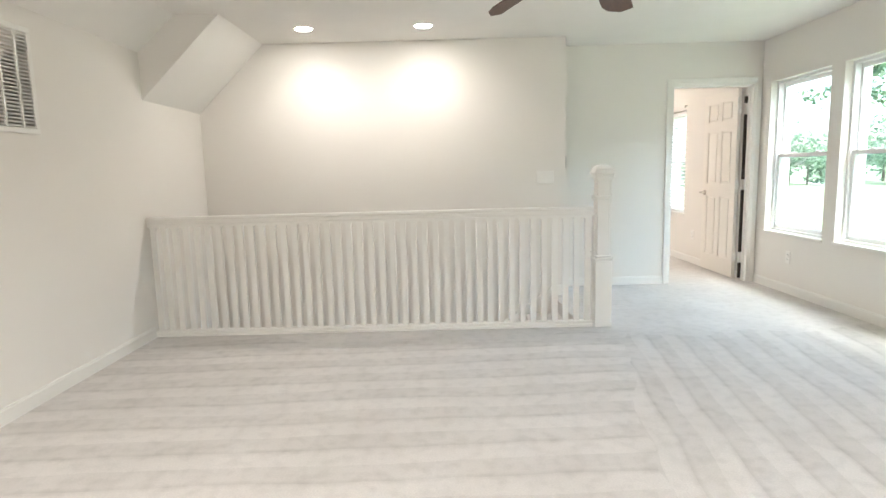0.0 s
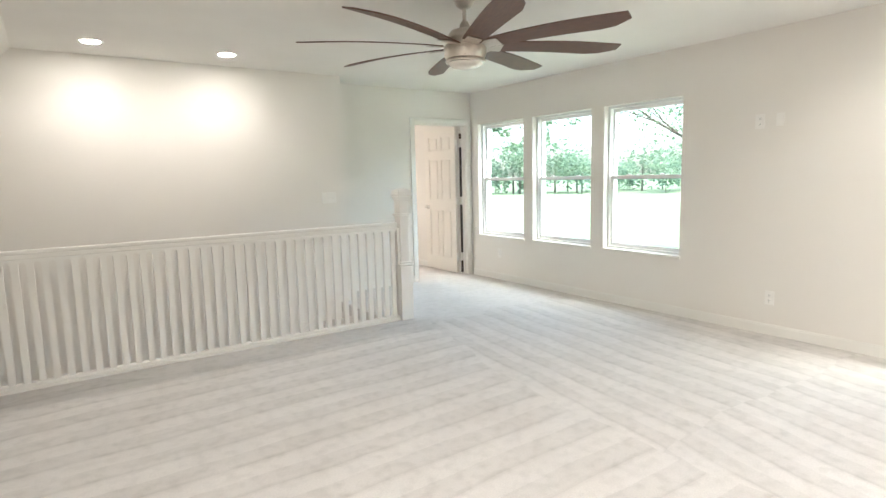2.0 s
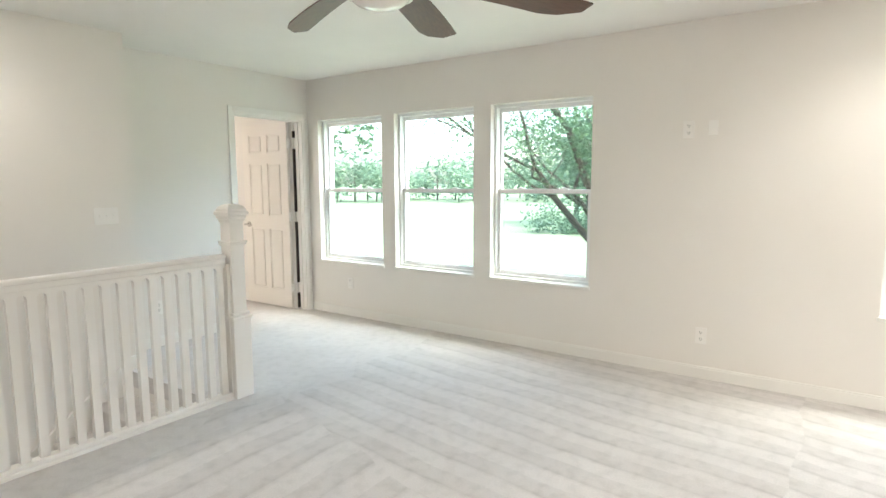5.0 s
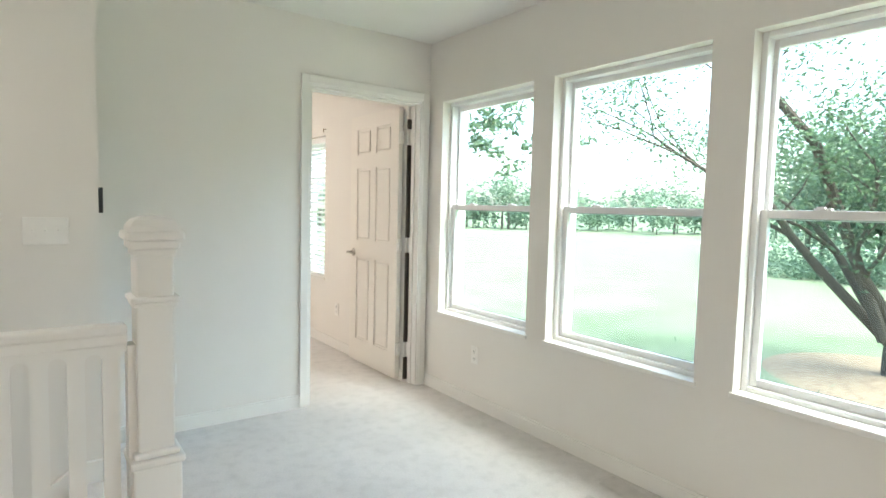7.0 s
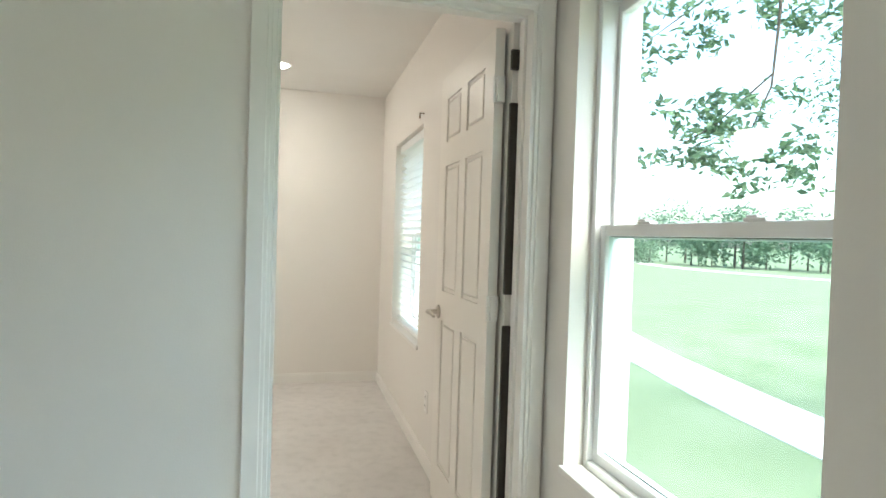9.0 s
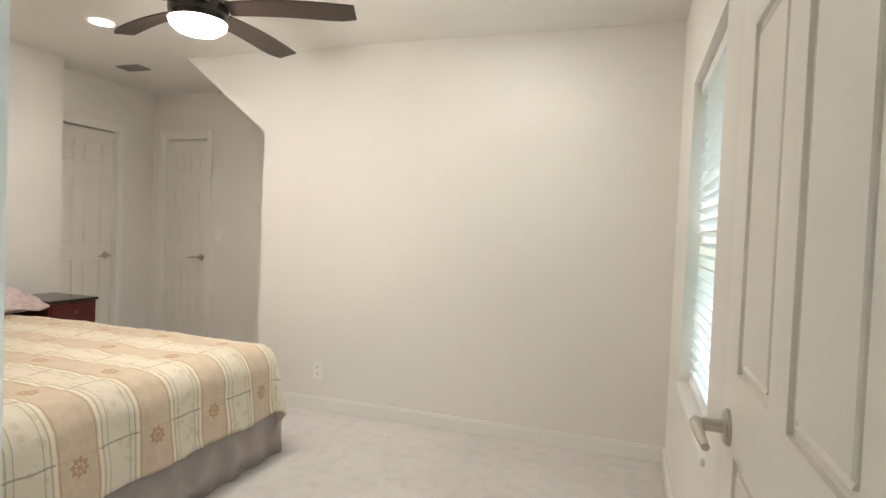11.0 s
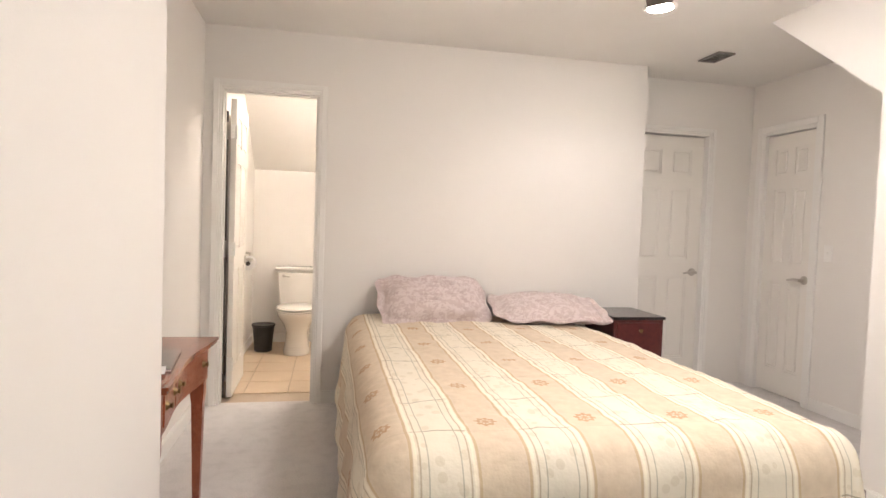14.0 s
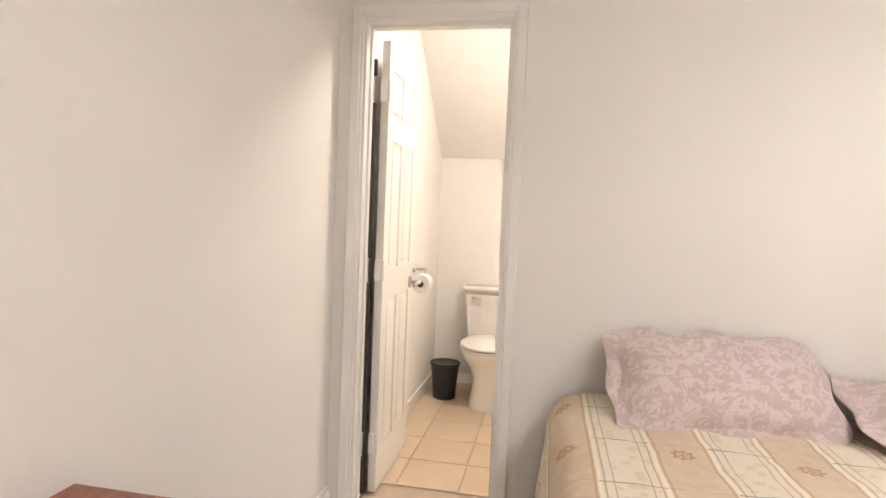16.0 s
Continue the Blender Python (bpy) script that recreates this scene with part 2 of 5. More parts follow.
ESPRESSO = mat_wood("blade_espresso", (0.028, 0.017, 0.012), (0.045, 0.026, 0.018), (2, 14, 14), 0.4, 0.1)
CHERRY = mat_wood("cherry_wood", (0.26, 0.062, 0.028), (0.36, 0.10, 0.045), (2, 9, 9), 0.28, 0.35)
CHERRYTOP = mat_wood("cherry_top", (0.25, 0.075, 0.038), (0.33, 0.11, 0.055), (2, 9, 9), 0.25, 0.4)
MAHOG = mat_wood("mahogany", (0.065, 0.008, 0.008), (0.11, 0.016, 0.014), (2, 6, 6), 0.3, 0.3)
BLACKW = mat("black_lacquer", (0.018, 0.014, 0.013), (0.03, 0.022, 0.02), 6, 0.25, 0.02, 40, coat=0.3)
BRASS = mat("aged_brass", (0.20, 0.14, 0.07), (0.28, 0.2, 0.1), 30, 0.42, 0.1, 90, metal=1.0)
CERAMIC = mat("ceramic", (0.84, 0.81, 0.75), None, 3, 0.12, 0, 60, coat=0.4)
TILE = mat("floor_tile", (0.60, 0.46, 0.31), (0.68, 0.54, 0.38), 4, 0.35, 0.1, 40)
GROUT = mat("grout", (0.5, 0.4, 0.29), None, 12, 0.9, 0.2, 120)
PAPER = mat("paper", (0.82, 0.81, 0.79), None, 20, 0.7)
MAGAZ = mat("magazine_cover", (0.04, 0.04, 0.045), (0.13, 0.12, 0.12), 9, 0.2, 0, 60, coat=0.4)
YELLOW = mat("yellow_ink", (0.55, 0.47, 0.08), (0.4, 0.33, 0.08), 40, 0.25)
PALEBLUE = mat("pale_ink", (0.45, 0.5, 0.62), (0.6, 0.62, 0.68), 40, 0.25)
GREYV = mat("vent_grey", (0.22, 0.20, 0.18), (0.28, 0.26, 0.23), 8, 0.5)
DUCT = mat("duct_paint", (0.58, 0.53, 0.46), (0.64, 0.59, 0.52), 8, 0.7)
BLIND = mat("blind_slat", (0.86, 0.86, 0.84), None, 5, 0.4, 0.02, 40)
GLASS = mat_glass()
GLASS2 = mat_glass("screened_glass", (0.82, 0.93, 0.90))
BOWL = mat_glow("lit_bowl", (1.0, 0.93, 0.82), 9.0)
CAN = mat_glow("lit_lens", (1.0, 0.95, 0.86), 14.0)
OPAL = mat("opal_glass", (0.75, 0.72, 0.66), None, 5, 0.2, 0, 50, coat=0.3)
GRASS = mat("grass", (0.12, 0.145, 0.085), (0.185, 0.2, 0.135), 0.35, 0.95, 0.6, 30, spec=0.05)
DIRT = mat("mulch", (0.20, 0.13, 0.09), (0.33, 0.24, 0.17), 6, 0.95, 0.9, 40, spec=0.05)
CONC = mat("concrete", (0.50, 0.48, 0.44), (0.60, 0.58, 0.54), 1.5, 0.9, 0.3, 60)
BARK = mat("bark", (0.045, 0.037, 0.03), (0.10, 0.083, 0.068), 14, 0.9, 0.9, 30, spec=0.1)
# both greens lifted to paint in the pale outdoor haze, the far one more
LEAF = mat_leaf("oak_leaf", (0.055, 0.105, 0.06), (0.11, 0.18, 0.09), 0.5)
LEAF2 = mat_leaf("hazed_far_leaf", (0.11, 0.175, 0.115), (0.18, 0.26, 0.165), 0.55)
SIDING = mat("siding", (0.6, 0.57, 0.5), None, 3, 0.8, 0.2, 40)

# ---- mesh helpers ----


def bm_box(bm, x0, y0, z0, x1, y1, z1, bevel=0.0, seg=2):
    g = bmesh.ops.create_cube(bm, size=1)["verts"]
    for v in g:
        v.co = Vector(((x0 + x1) / 2 + v.co.x * (x1 - x0), (y0 + y1) / 2 + v.co.y * (y1 - y0), (z0 + z1) / 2 + v.co.z * (z1 - z0)))
    if bevel:
        edges = list({e for v in g for e in v.link_edges})
        bmesh.ops.bevel(bm, geom=edges, offset=bevel, segments=seg, affect='EDGES', profile=0.5)


def bm_tube(bm, pts, radii, n=12, cap=True):
    """A round tube through points."""
    rings = []
    pts = [Vector(p) for p in pts]
    side = None
    for i, p in enumerate(pts):
        d = (pts[min(i + 1, len(pts) - 1)] - pts[max(i - 1, 0)]).normalized()
        if side is None:
            side = d.orthogonal().normalized()
        side = (side - d * side.dot(d)).normalized()
        up = d.cross(side)
        r = radii[i] if not isinstance(radii, (int, float)) else radii
        rings.append([bm.verts.new(p + (side * math.cos(a) + up * math.sin(a)) * r) for a in (2 * math.pi * k / n for k in range(n))])
    for a, b in zip(rings, rings[1:]):
        for k in range(n):
            bm.faces.new((a[k], a[(k + 1) % n], b[(k + 1) % n], b[k]))
    if cap:
        bm.faces.new(rings[0][::-1])
        bm.faces.new(rings[-1])


def bm_lathe(bm, prof, n=32, at=(0, 0, 0), sx=1.0, sy=1.0):
    rings = []
    for r, z in prof:
        rings.append([bm.verts.new((at[0] + sx * r * math.cos(2 * math.pi * k / n), at[1] + sy * r * math.sin(2 * math.pi * k / n), at[2] + z)) for k in range(n)])
    for a, b in zip(rings, rings[1:]):
        for k in range(n):
            bm.faces.new((a[k], a[(k + 1) % n], b[(k + 1) % n], b[k]))
    bm.faces.new(rings[0][::-1])
    bm.faces.new(rings[-1])


def bm_prism(bm, poly, axis, a, b):
    """A flat outline pushed from a to b along an axis; the outline's two coordinates follow in x, y, z order."""
    def place(p, w):
        q = list(p)
        q.insert("xyz".index(axis), w)
        return bm.verts.new(q)
    lo, hi = [place(p, a) for p in poly], [place(p, b) for p in poly]
    n = len(poly)
    for k in range(n):
        bm.faces.new((lo[k], lo[(k + 1) % n], hi[(k + 1) % n], hi[k]))
    bm.faces.new(lo[::-1])
    bm.faces.new(hi)


def mesh_of(name, bm, material, smooth=False):
    bmesh.ops.recalc_face_normals(bm, faces=bm.faces)
    me = bpy.data.meshes.new(name)
    bm.to_mesh(me)
    bm.free()
    me.materials.append(material)
    if smooth:
        for p in me.polygons:
            p.use_smooth = True
        me.set_sharp_from_angle(angle=radians(40))
    return me


def part(name, bm, material, parent=None, label="", smooth=False):
    ob = new(name, mesh_of(name, bm, material, smooth))
    if parent:
        ob.parent = parent
    return tagged(ob, label)


def thing(name, label="", category="", group="", kind="", at=None):
    ob = new(name)
    ob.empty_display_size = 0.1
    if at is not None:
        ob.matrix_world = at
    return tagged(ob, label, category, group, kind)


def structure(name, bm, material, label="", category=""):
    return tagged(part(name, bm, material), label, category, kind="structure")


def bm_wall(bm, axis, t0, t1, a0, a1, z0, z1, holes=()):
    """A wall across `axis` between t0 and t1, along the other axis from a0 to a1, with holes (a, b, z, z)."""
    def put(a, b, c, d):
        if b - a < 1e-4 or d - c < 1e-4:
            return
        bm_box(bm, *((t0, a, c, t1, b, d) if axis == 'x' else (a, t0, c, b, t1, d)))
    cur = a0
    for h in sorted(holes):
        put(cur, h[0], z0, z1)
        put(h[0], h[1], z0, h[2])
        put(h[0], h[1], h[3], z1)
        cur = h[1]
    put(cur, a1, z0, z1)


# ---- plan ----
XW, XE, XEB, H = -2.02, 3.53, 3.425, 2.455
YSO, YR, YS, YD, YB, YRC = -2.2, 5.72, 6.85, 7.265, 7.385, 7.14
XC, XCB = 1.45, 1.16
XH, YN, YH, XA, YA = -0.985, 10.405, 10.224, -1.25, 11.35
XO, XT = 3.75, 3.75
WIN = [(6.225, 7.105), (5.18, 6.068), (4.125, 5.01), (1.445, 2.322)]
WZ = (0.565, 2.03)
BW = (8.81, 9.755, 0.612, 1.945)
DX0, DX1, DH = 2.625, 3.458, 2.04

# floors
bm = bmesh.new()
bm_box(bm, XW - 0.15, YSO - 0.15, -0.12, XO, YR + 0.06, 0)
bm_box(bm, 1.33, YR + 0.06, -0.12, XO, YD + 0.09, 0)
bm_box(bm, XH - 0.05, YD + 0.09, -0.12, XO, YN + 0.02, 0)
bm_box(bm, XH - 0.05, YRC, -0.12, 1.33, YD + 0.09, 0)
bm_box(bm, -1.40, YN + 0.02, -0.12, 0.80, YA + 0.1, 0)
bm_box(bm, -1.40, YH, -0.12, XH - 0.05, YN + 0.02, 0)
floor = structure("floor", bm, CARPET, "pale grey-beige cut pile carpet with vacuum tracks", "carpet")

bm = bmesh.new()
bm_wall(bm, 'x', XE, XO, YSO, YB, -3.1, H + 0.1, [(a, b, *WZ) for a, b in WIN])
structure("wall_east", bm, WALL, "cream painted loft wall with four window openings", "wall")
bm = bmesh.new()
bm_wall(bm, 'x', XEB, XO, YB, YN + 1.2, -3.1, H + 0.1, [BW])
structure("wall_east_bedroom", bm, WALL, "cream painted bedroom wall with one window opening", "wall")
bm = bmesh.new()
bm_wall(bm, 'x', XW - 0.15, XW, YSO, YS, -2.9, H)
structure("wall_west", bm, WALL, "cream painted loft wall beside the stairwell", "wall")
bm = bmesh.new()
bm_wall(bm, 'y', YSO - 0.15, YSO, XW - 0.15, XO, 0, H)
structure("wall_south", bm, WALL, "plain cream painted wall closing the loft", "wall")
bm = bmesh.new()
bm_wall(bm, 'y', YS, YRC, XH - 0.11, XCB, -2.9, H)
bm_wall(bm, 'y', YS, YRC, XW - 0.15, XH - 0.11, -2.9, H)
bm_wall(bm, 'y', YS, YD, XCB, XC, -2.9, H)
bm_prism(bm, [(XCB, YD), (XC, YD), (XC, YB), (2.56, YB + 0.002), (XCB, 7.487)], 'z', 0, H)
structure("wall_stairwell", bm, WALL, "cream painted wall behind the open stairwell", "wall")
bm = bmesh.new()
bm_wall(bm, 'y', YD, YB, XC, XEB if XEB > XE else XE, 0, H, [(DX0, DX1, 0, DH)])
structure("wall_door", bm, WALL, "cream painted wall with an open bedroom doorway", "wall")
bm = bmesh.new()
bm_wall(bm, 'x', XH - 0.11, XH, YRC, YH, 0, H, [(7.245, 7.862, 0, 2.065)])
bm_wall(bm, 'y', YH - 0.1, YH, XA - 0.1, XH - 0.11, 0, H)
bm_wall(bm, 'x', XA - 0.12, XA, YH, YA, 0, H, [(10.27, 10.965, 0, DH)])
structure("wall_head", bm, WALL, "cream painted bedroom wall behind the bed", "wall")
bm = bmesh.new()
SLO, SHI = (0.711, 1.896), (0.006, H)
bm_prism(bm, [(SLO[0], 0), (XEB, 0), (XEB, H), (SHI[0], H), SLO], 'y', YN, YN + 0.02)
bm_box(bm, SLO[0], YN + 0.02, 0, SLO[0] + 0.1, YA, H)
structure("wall_north", bm, WALL, "cream painted wall with a sloped alcove opening", "wall")
bm = bmesh.new()
bm_prism(bm, [(SLO[0], SLO[1]), (SHI[0], SHI[1]), (SLO[0], H)], 'y', YN + 0.02, YA)
structure("ceiling_alcove_slope", bm, CEIL, "sloped ceiling over the closet alcove", "ceiling")
bm = bmesh.new()
bm_wall(bm, 'y', YA, YA + 0.1, XA - 0.12, 0.8, 0, H, [(-1.105, -0.60, 0, DH)])
structure("wall_alcove", bm, WALL, "cream painted alcove wall with a closet door", "wall")
bm = bmesh.new()
bm_box(bm, XW - 0.15, YSO - 0.15, H, XO, YD + 0.09, H + 0.12)
structure("ceiling", bm, CEIL, "flat off-white painted loft ceiling", "ceiling")
bm = bmesh.new()
bm_box(bm, XH - 0.11, YD + 0.09, H, XO, YN + 0.02, H + 0.12)
bm_box(bm, XA - 0.12, YN + 0.02, H, 0.80, YA + 0.1, H + 0.12)
bm_box(bm, XA - 0.12, YH - 0.1, H, XH - 0.11, YN + 0.02, H + 0.12)
structure("ceiling_bedroom", bm, CEIL, "flat off-white painted bedroom ceiling", "ceiling")
# dropped slope over the stairwell's west end, and the loft's low eave
bm = bmesh.new()
bm_prism(bm, [(XW, 1.835), (-1.385, H), (XW, H)], 'y', 5.81, YS)
structure("ceiling_stair_slope", bm, CEIL, "sloped soffit over the stairwell", "ceiling")
bm = bmesh.new()
bm_prism(bm, [(XW, 2.19), (XW, H), (-1.72, H)], 'y', YSO, 5.81)
structure("ceiling_eave_slope", bm, CEIL, "narrow sloped ceiling strip along the west wall", "ceiling")

# stairwell: fascia, steps, skirt
bm = bmesh.new()
bm_box(bm, XW, YR - 0.04, -2.9, 1.33, YR + 0.06, -0.12)
bm_box(bm, 1.33, YR - 0.04, -2.9, 1.45, YS, -0.12)
structure("wall_stair_side", bm, WALL, "cream painted side wall under the railing", "wall")
stairs = thing("staircase", "carpeted stairs going down beside the railing", "staircase", kind="structure")
for k in range(13):
    bm = bmesh.new()
    bm_box(bm, 1.33 - 0.26 * (k + 1) - 0.02, YR + 0.06, -0.18 * (k + 2), 1.33 - 0.26 * k, YS - 0.025, -0.18 * (k + 1), 0.012)
    part("step", bm, CARPET, stairs)
bm = bmesh.new()
bm_prism(bm, [(1.45, 0.10), (1.35, 0.10), (-2.0, -2.23), (-2.0, -2.6), (1.2, -0.4), (1.45, -0.4)], 'y', YS - 0.025, YS)
part("skirt_board", bm, TRIM, stairs, "white sloping skirt board")
bm = bmesh.new()
bm_box(bm, XW - 0.15, YR - 0.04, -2.95, XC, YS + 0.1, -2.55)
structure("floor_below", bm, CARPET, "carpeted floor at the foot of the stairs", "floor")

# baseboards
bm = bmesh.new()
BB = 0.085


def base(axis, face, a, b, out):
    t = 0.014 * out
    lo, hi = sorted((face, face + t))
    lo2, hi2 = sorted((face, face + t * 0.6))
    if axis == 'x':
        bm_box(bm, lo, a, 0, hi, b, BB - 0.012)
        bm_box(bm, lo2, a, BB - 0.012, hi2, b, BB)
    else:
        bm_box(bm, a, lo, 0, b, hi, BB - 0.012)
        bm_box(bm, a, lo2, BB - 0.012, b, hi2, BB)


base('x', XE, YSO, YD, -1)
base('x', XEB, YB, YN, -1)
base('x', XW, YSO, YR - 0.05, 1)
base('y', YD, XC, DX0 - 0.062, -1)
base('x', XC, YS, YD, 1)
base('y', YN, SLO[0], XEB, -1)
base('x', XH, 7.91, YH, 1)
base('y', YRC, XH, XCB, 1)
base('y', YA, -0.535, SLO[0], -1)
base('y', YSO, XW, XE, 1)
structure("baseboard", bm, TRIM, "low white painted baseboards along the walls", "baseboard")

# ---- windows ----


def window(name, x, y0, y1, z0, z1, label, deep=0.085):
    """A single-hung vinyl window set back in its opening; z splits at the meeting rail."""
    w = thing(name, label, "window", "single-hung windows", "structure")
    zm = (z0 + z1) / 2 + 0.005
    f, g = 0.024, 0.03
    xf = x + deep
    bm = bmesh.new()
    for a in ((y0, z0, y0 + f, z1), (y1 - f, z0, y1, z1)):
        bm_box(bm, xf - 0.02, a[0], a[1], xf + 0.07, a[2], a[3], 0.004)
    for a in ((y0 + f, z0, y1 - f, z0 + f), (y0 + f, z1 - f, y1 - f, z1)):
        bm_box(bm, xf - 0.02, a[0], a[1], xf + 0.07, a[2], a[3], 0.004)
    fr = part("window_frame", bm, VINYL, w)
    bm = bmesh.new()
    bm_box(bm, x - 0.012, y0 - 0.012, z0 - 0.022, xf - 0.02, y1 + 0.012, z0 + 0.003, 0.004)
    part("window_sill", bm, TRIM, w, "painted white sill")
    for nm, a, b, dx, gl in (("lower_sash", z0 + f, zm + 0.02, 0.0, GLASS2), ("upper_sash", zm - 0.02, z1 - f, 0.035, GLASS)):
        bm = bmesh.new()
        xs = xf + dx
        ya, yb = y0 + f, y1 - f
        r = 0.030 if nm == "lower_sash" else 0.018
        bm_box(bm, xs, ya, a, xs + 0.03, ya + r, b, 0.003)
        bm_box(bm, xs, yb - r, a, xs + 0.03, yb, b, 0.003)
        bm_box(bm, xs, ya + r, a, xs + 0.03, yb - r, a + 0.034, 0.003)
        bm_box(bm, xs, ya + r, b - 0.034, xs + 0.03, yb - r, b, 0.003)
        s = part(nm, bm, VINYL, w)
        bm = bmesh.new()
        bm_box(bm, xs + 0.013, ya + r, a + 0.034, xs + 0.017, yb - r, b - 0.034)
        p = part("pane", bm, gl, s)
        p.visible_shadow = False
        if nm == "lower_sash":
            bm = bmesh.new()
            bm_box(bm, xs + 0.0195, ya + r - 0.004, a + 0.030, xs + 0.024, yb - r + 0.004, a + 0.036)
            bm_box(bm, xs + 0.0195, ya + r - 0.004, b - 0.036, xs + 0.024, yb - r + 0.004, b - 0.030)
            part("glazing_gasket", bm, SHADOWG, s, "dark glazing gasket")
            for q in (0.27, 0.73):
                bm = bmesh.new()
                yc = ya + (yb - ya) * q
                bm_box(bm, xs - 0.004, yc - 0.03, b, xs + 0.022, yc + 0.03, b + 0.008, 0.003)
                bm_box(bm, xs - 0.004, yc - 0.008, b + 0.008, xs + 0.012, yc + 0.022, b + 0.014, 0.002)
                part("sash_lock", bm, VINYL, s)
    return w


for i, (a, b) in enumerate(WIN):
    window("window_%d" % (i + 1), XE, a, b, *WZ, "white vinyl single-hung window facing the lawn")
window("window_5", XEB, *BW, "white vinyl bedroom window behind slatted blinds", 0.16)

# blinds in the bedroom window
blinds = thing("window_blinds", "white faux-wood slatted blinds, slats open", "blinds")
bm = bmesh.new()
bm_box(bm, XEB + 0.03, BW[0] + 0.01, BW[3] - 0.06, XEB + 0.10, BW[1] - 0.01, BW[3] - 0.005, 0.004)
part("headrail", bm, BLIND, blinds)
slat = None
nsl = 27
for k in range(nsl):
    z = BW[2] + 0.05 + (BW[3] - 0.11 - BW[2]) * k / (nsl - 1)
    if slat is None:
        bm = bmesh.new()
        bm_box(bm, -0.025, BW[0] + 0.012, -0.0016, 0.025, BW[1] - 0.012, 0.0016)
        slat = mesh_of("slat", bm, BLIND)
    s = new("slat", slat)
    s.parent = blinds
    s.matrix_local = pose(XEB + 0.065, 0, z, 0, 24, 0)
bm = bmesh.new()
bm_box(bm, XEB + 0.04, BW[0] + 0.012, BW[2] + 0.006, XEB + 0.09, BW[1] - 0.012, BW[2] + 0.026, 0.003)
part("bottom_rail", bm, BLIND, blinds)
for q in (0.16, 0.84):
    bm = bmesh.new()
    yc = BW[0] + (BW[1] - BW[0]) * q
    bm_tube(bm, [(XEB + 0.038, yc, BW[2] + 0.02), (XEB + 0.038, yc, BW[3] - 0.03)], 0.0016, 6)
    part("ladder_cord", bm, PAPER, blinds)
bm = bmesh.new()
bm_tube(bm, [(XEB - 0.004, BW[0] - 0.02, BW[3] + 0.05), (XEB - 0.03, BW[0] - 0.02, BW[3] + 0.05), (XEB - 0.03, BW[0] - 0.02, BW[3] + 0.02)], 0.004, 8)
tagged(part("curtain_hook", bm, BRASS), "small dark metal hook beside the bedroom window", "hook")

# ---- doors ----


def door_leaf(w, h, lever_right, hinges=True):
    """A six-panel door in its own frame: hinge edge at x = 0, leaf to +x, faces at y = 0 and 0.035."""
    ob = thing("door")
    t = 0.035
    st = 0.11 if w > 0.6 else 0.085
    mid = 0.09 if w > 0.6 else 0.07
    pw = (w - 2 * st - mid) / 2
    rows = ((0.20, 0.88), (1.02, 1.60), (1.71, h - 0.11))
    bm = bmesh.new()
    xs = (st, st + pw, st + pw + mid, w - st)
    bm_box(bm, 0, 0, 0.012, st, t, h)
    bm_box(bm, w - st, 0, 0.012, w, t, h)
    cur = 0.012
    for a, b in rows + ((h, h),):
        bm_box(bm, st, 0, cur, w - st, t, a)
        cur = b
    for a, b in rows:
        bm_box(bm, xs[1], 0, a, xs[2], t, b)
    part("leaf", bm, DOORP, ob)
    for a, b in rows:
        for x in (xs[0], xs[2]):
            bm = bmesh.new()
            bm_box(bm, x, 0.0075, a, x + pw, t - 0.0075, b)
            for y0, y1 in ((0.002, 0.012), (t - 0.012, t - 0.002)):
                bm_box(bm, x + 0.016, y0, a + 0.016, x + pw - 0.016, y1, b - 0.016, 0.0095, 1)
            part("panel", bm, DOORP, ob)
    xl = w - 0.06
    for s, y in ((-1, 0.0), (1, t)):
        bm = bmesh.new()
        bm_tube(bm, [(xl, y, 0.915), (xl, y + s * 0.006, 0.915), (xl, y + s * 0.010, 0.915)], [0.032, 0.032, 0.026], 20)
        bm_tube(bm, [(xl, y + s * 0.008, 0.915), (xl, y + s * 0.052, 0.915)], [0.012, 0.011], 14)
        bm_tube(bm, [(xl + 0.006, y + s * 0.052, 0.915), (xl - 0.03, y + s * 0.055, 0.917), (xl - 0.075, y + s * 0.053, 0.913), (xl - 0.105, y + s * 0.050, 0.908)], [0.012, 0.0105, 0.0085, 0.007], 12)
        part("lever_handle", bm, NICKEL, ob, "satin nickel lever handle", True)
    if hinges:
        for z in (0.24, 1.02, 1.80):
            bm = bmesh.new()
            bm_box(bm, -0.024, t * 0.1, z - 0.045, 0.002, t - 0.004, z + 0.045)
            bm_tube(bm, [(-0.010, t + 0.004, z - 0.046), (-0.010, t + 0.004, z + 0.046)], 0.006, 10)
            part("hinge", bm, TRIM, ob, "white painted hinge")
    return ob


def casing(name, axis, face, out, a0, a1, h, label, wd=0.062, far_leg=True):
    """Moulded trim round an opening on one face of a wall: two steps."""
    bm = bmesh.new()
    for t, i0, i1 in ((0.018, 0.0, wd), (0.012, -0.014, wd - 0.018)):
        def put(a, b, c, d):
            lo, hi = sorted((face, face + out * t))
            bm_box(bm, *((lo, a, c, hi, b, d) if axis == 'x' else (a, lo, c, b, hi, d)), 0.003, 1)
        q = 0.012 if t == 0.018 else 0.0
        put(a0 - i1 + 0, a0 - max(i0, 0) - q, 0, h + i1)
        if far_leg:
            put(a1 + max(i0, 0) + q, a1 + i1, 0, h + i1)
        put(a0 - max(i0, 0) - q, a1 + max(i0, 0) + q, h + q, h + i1)
    return structure(name, bm, TRIM, label, "trim")


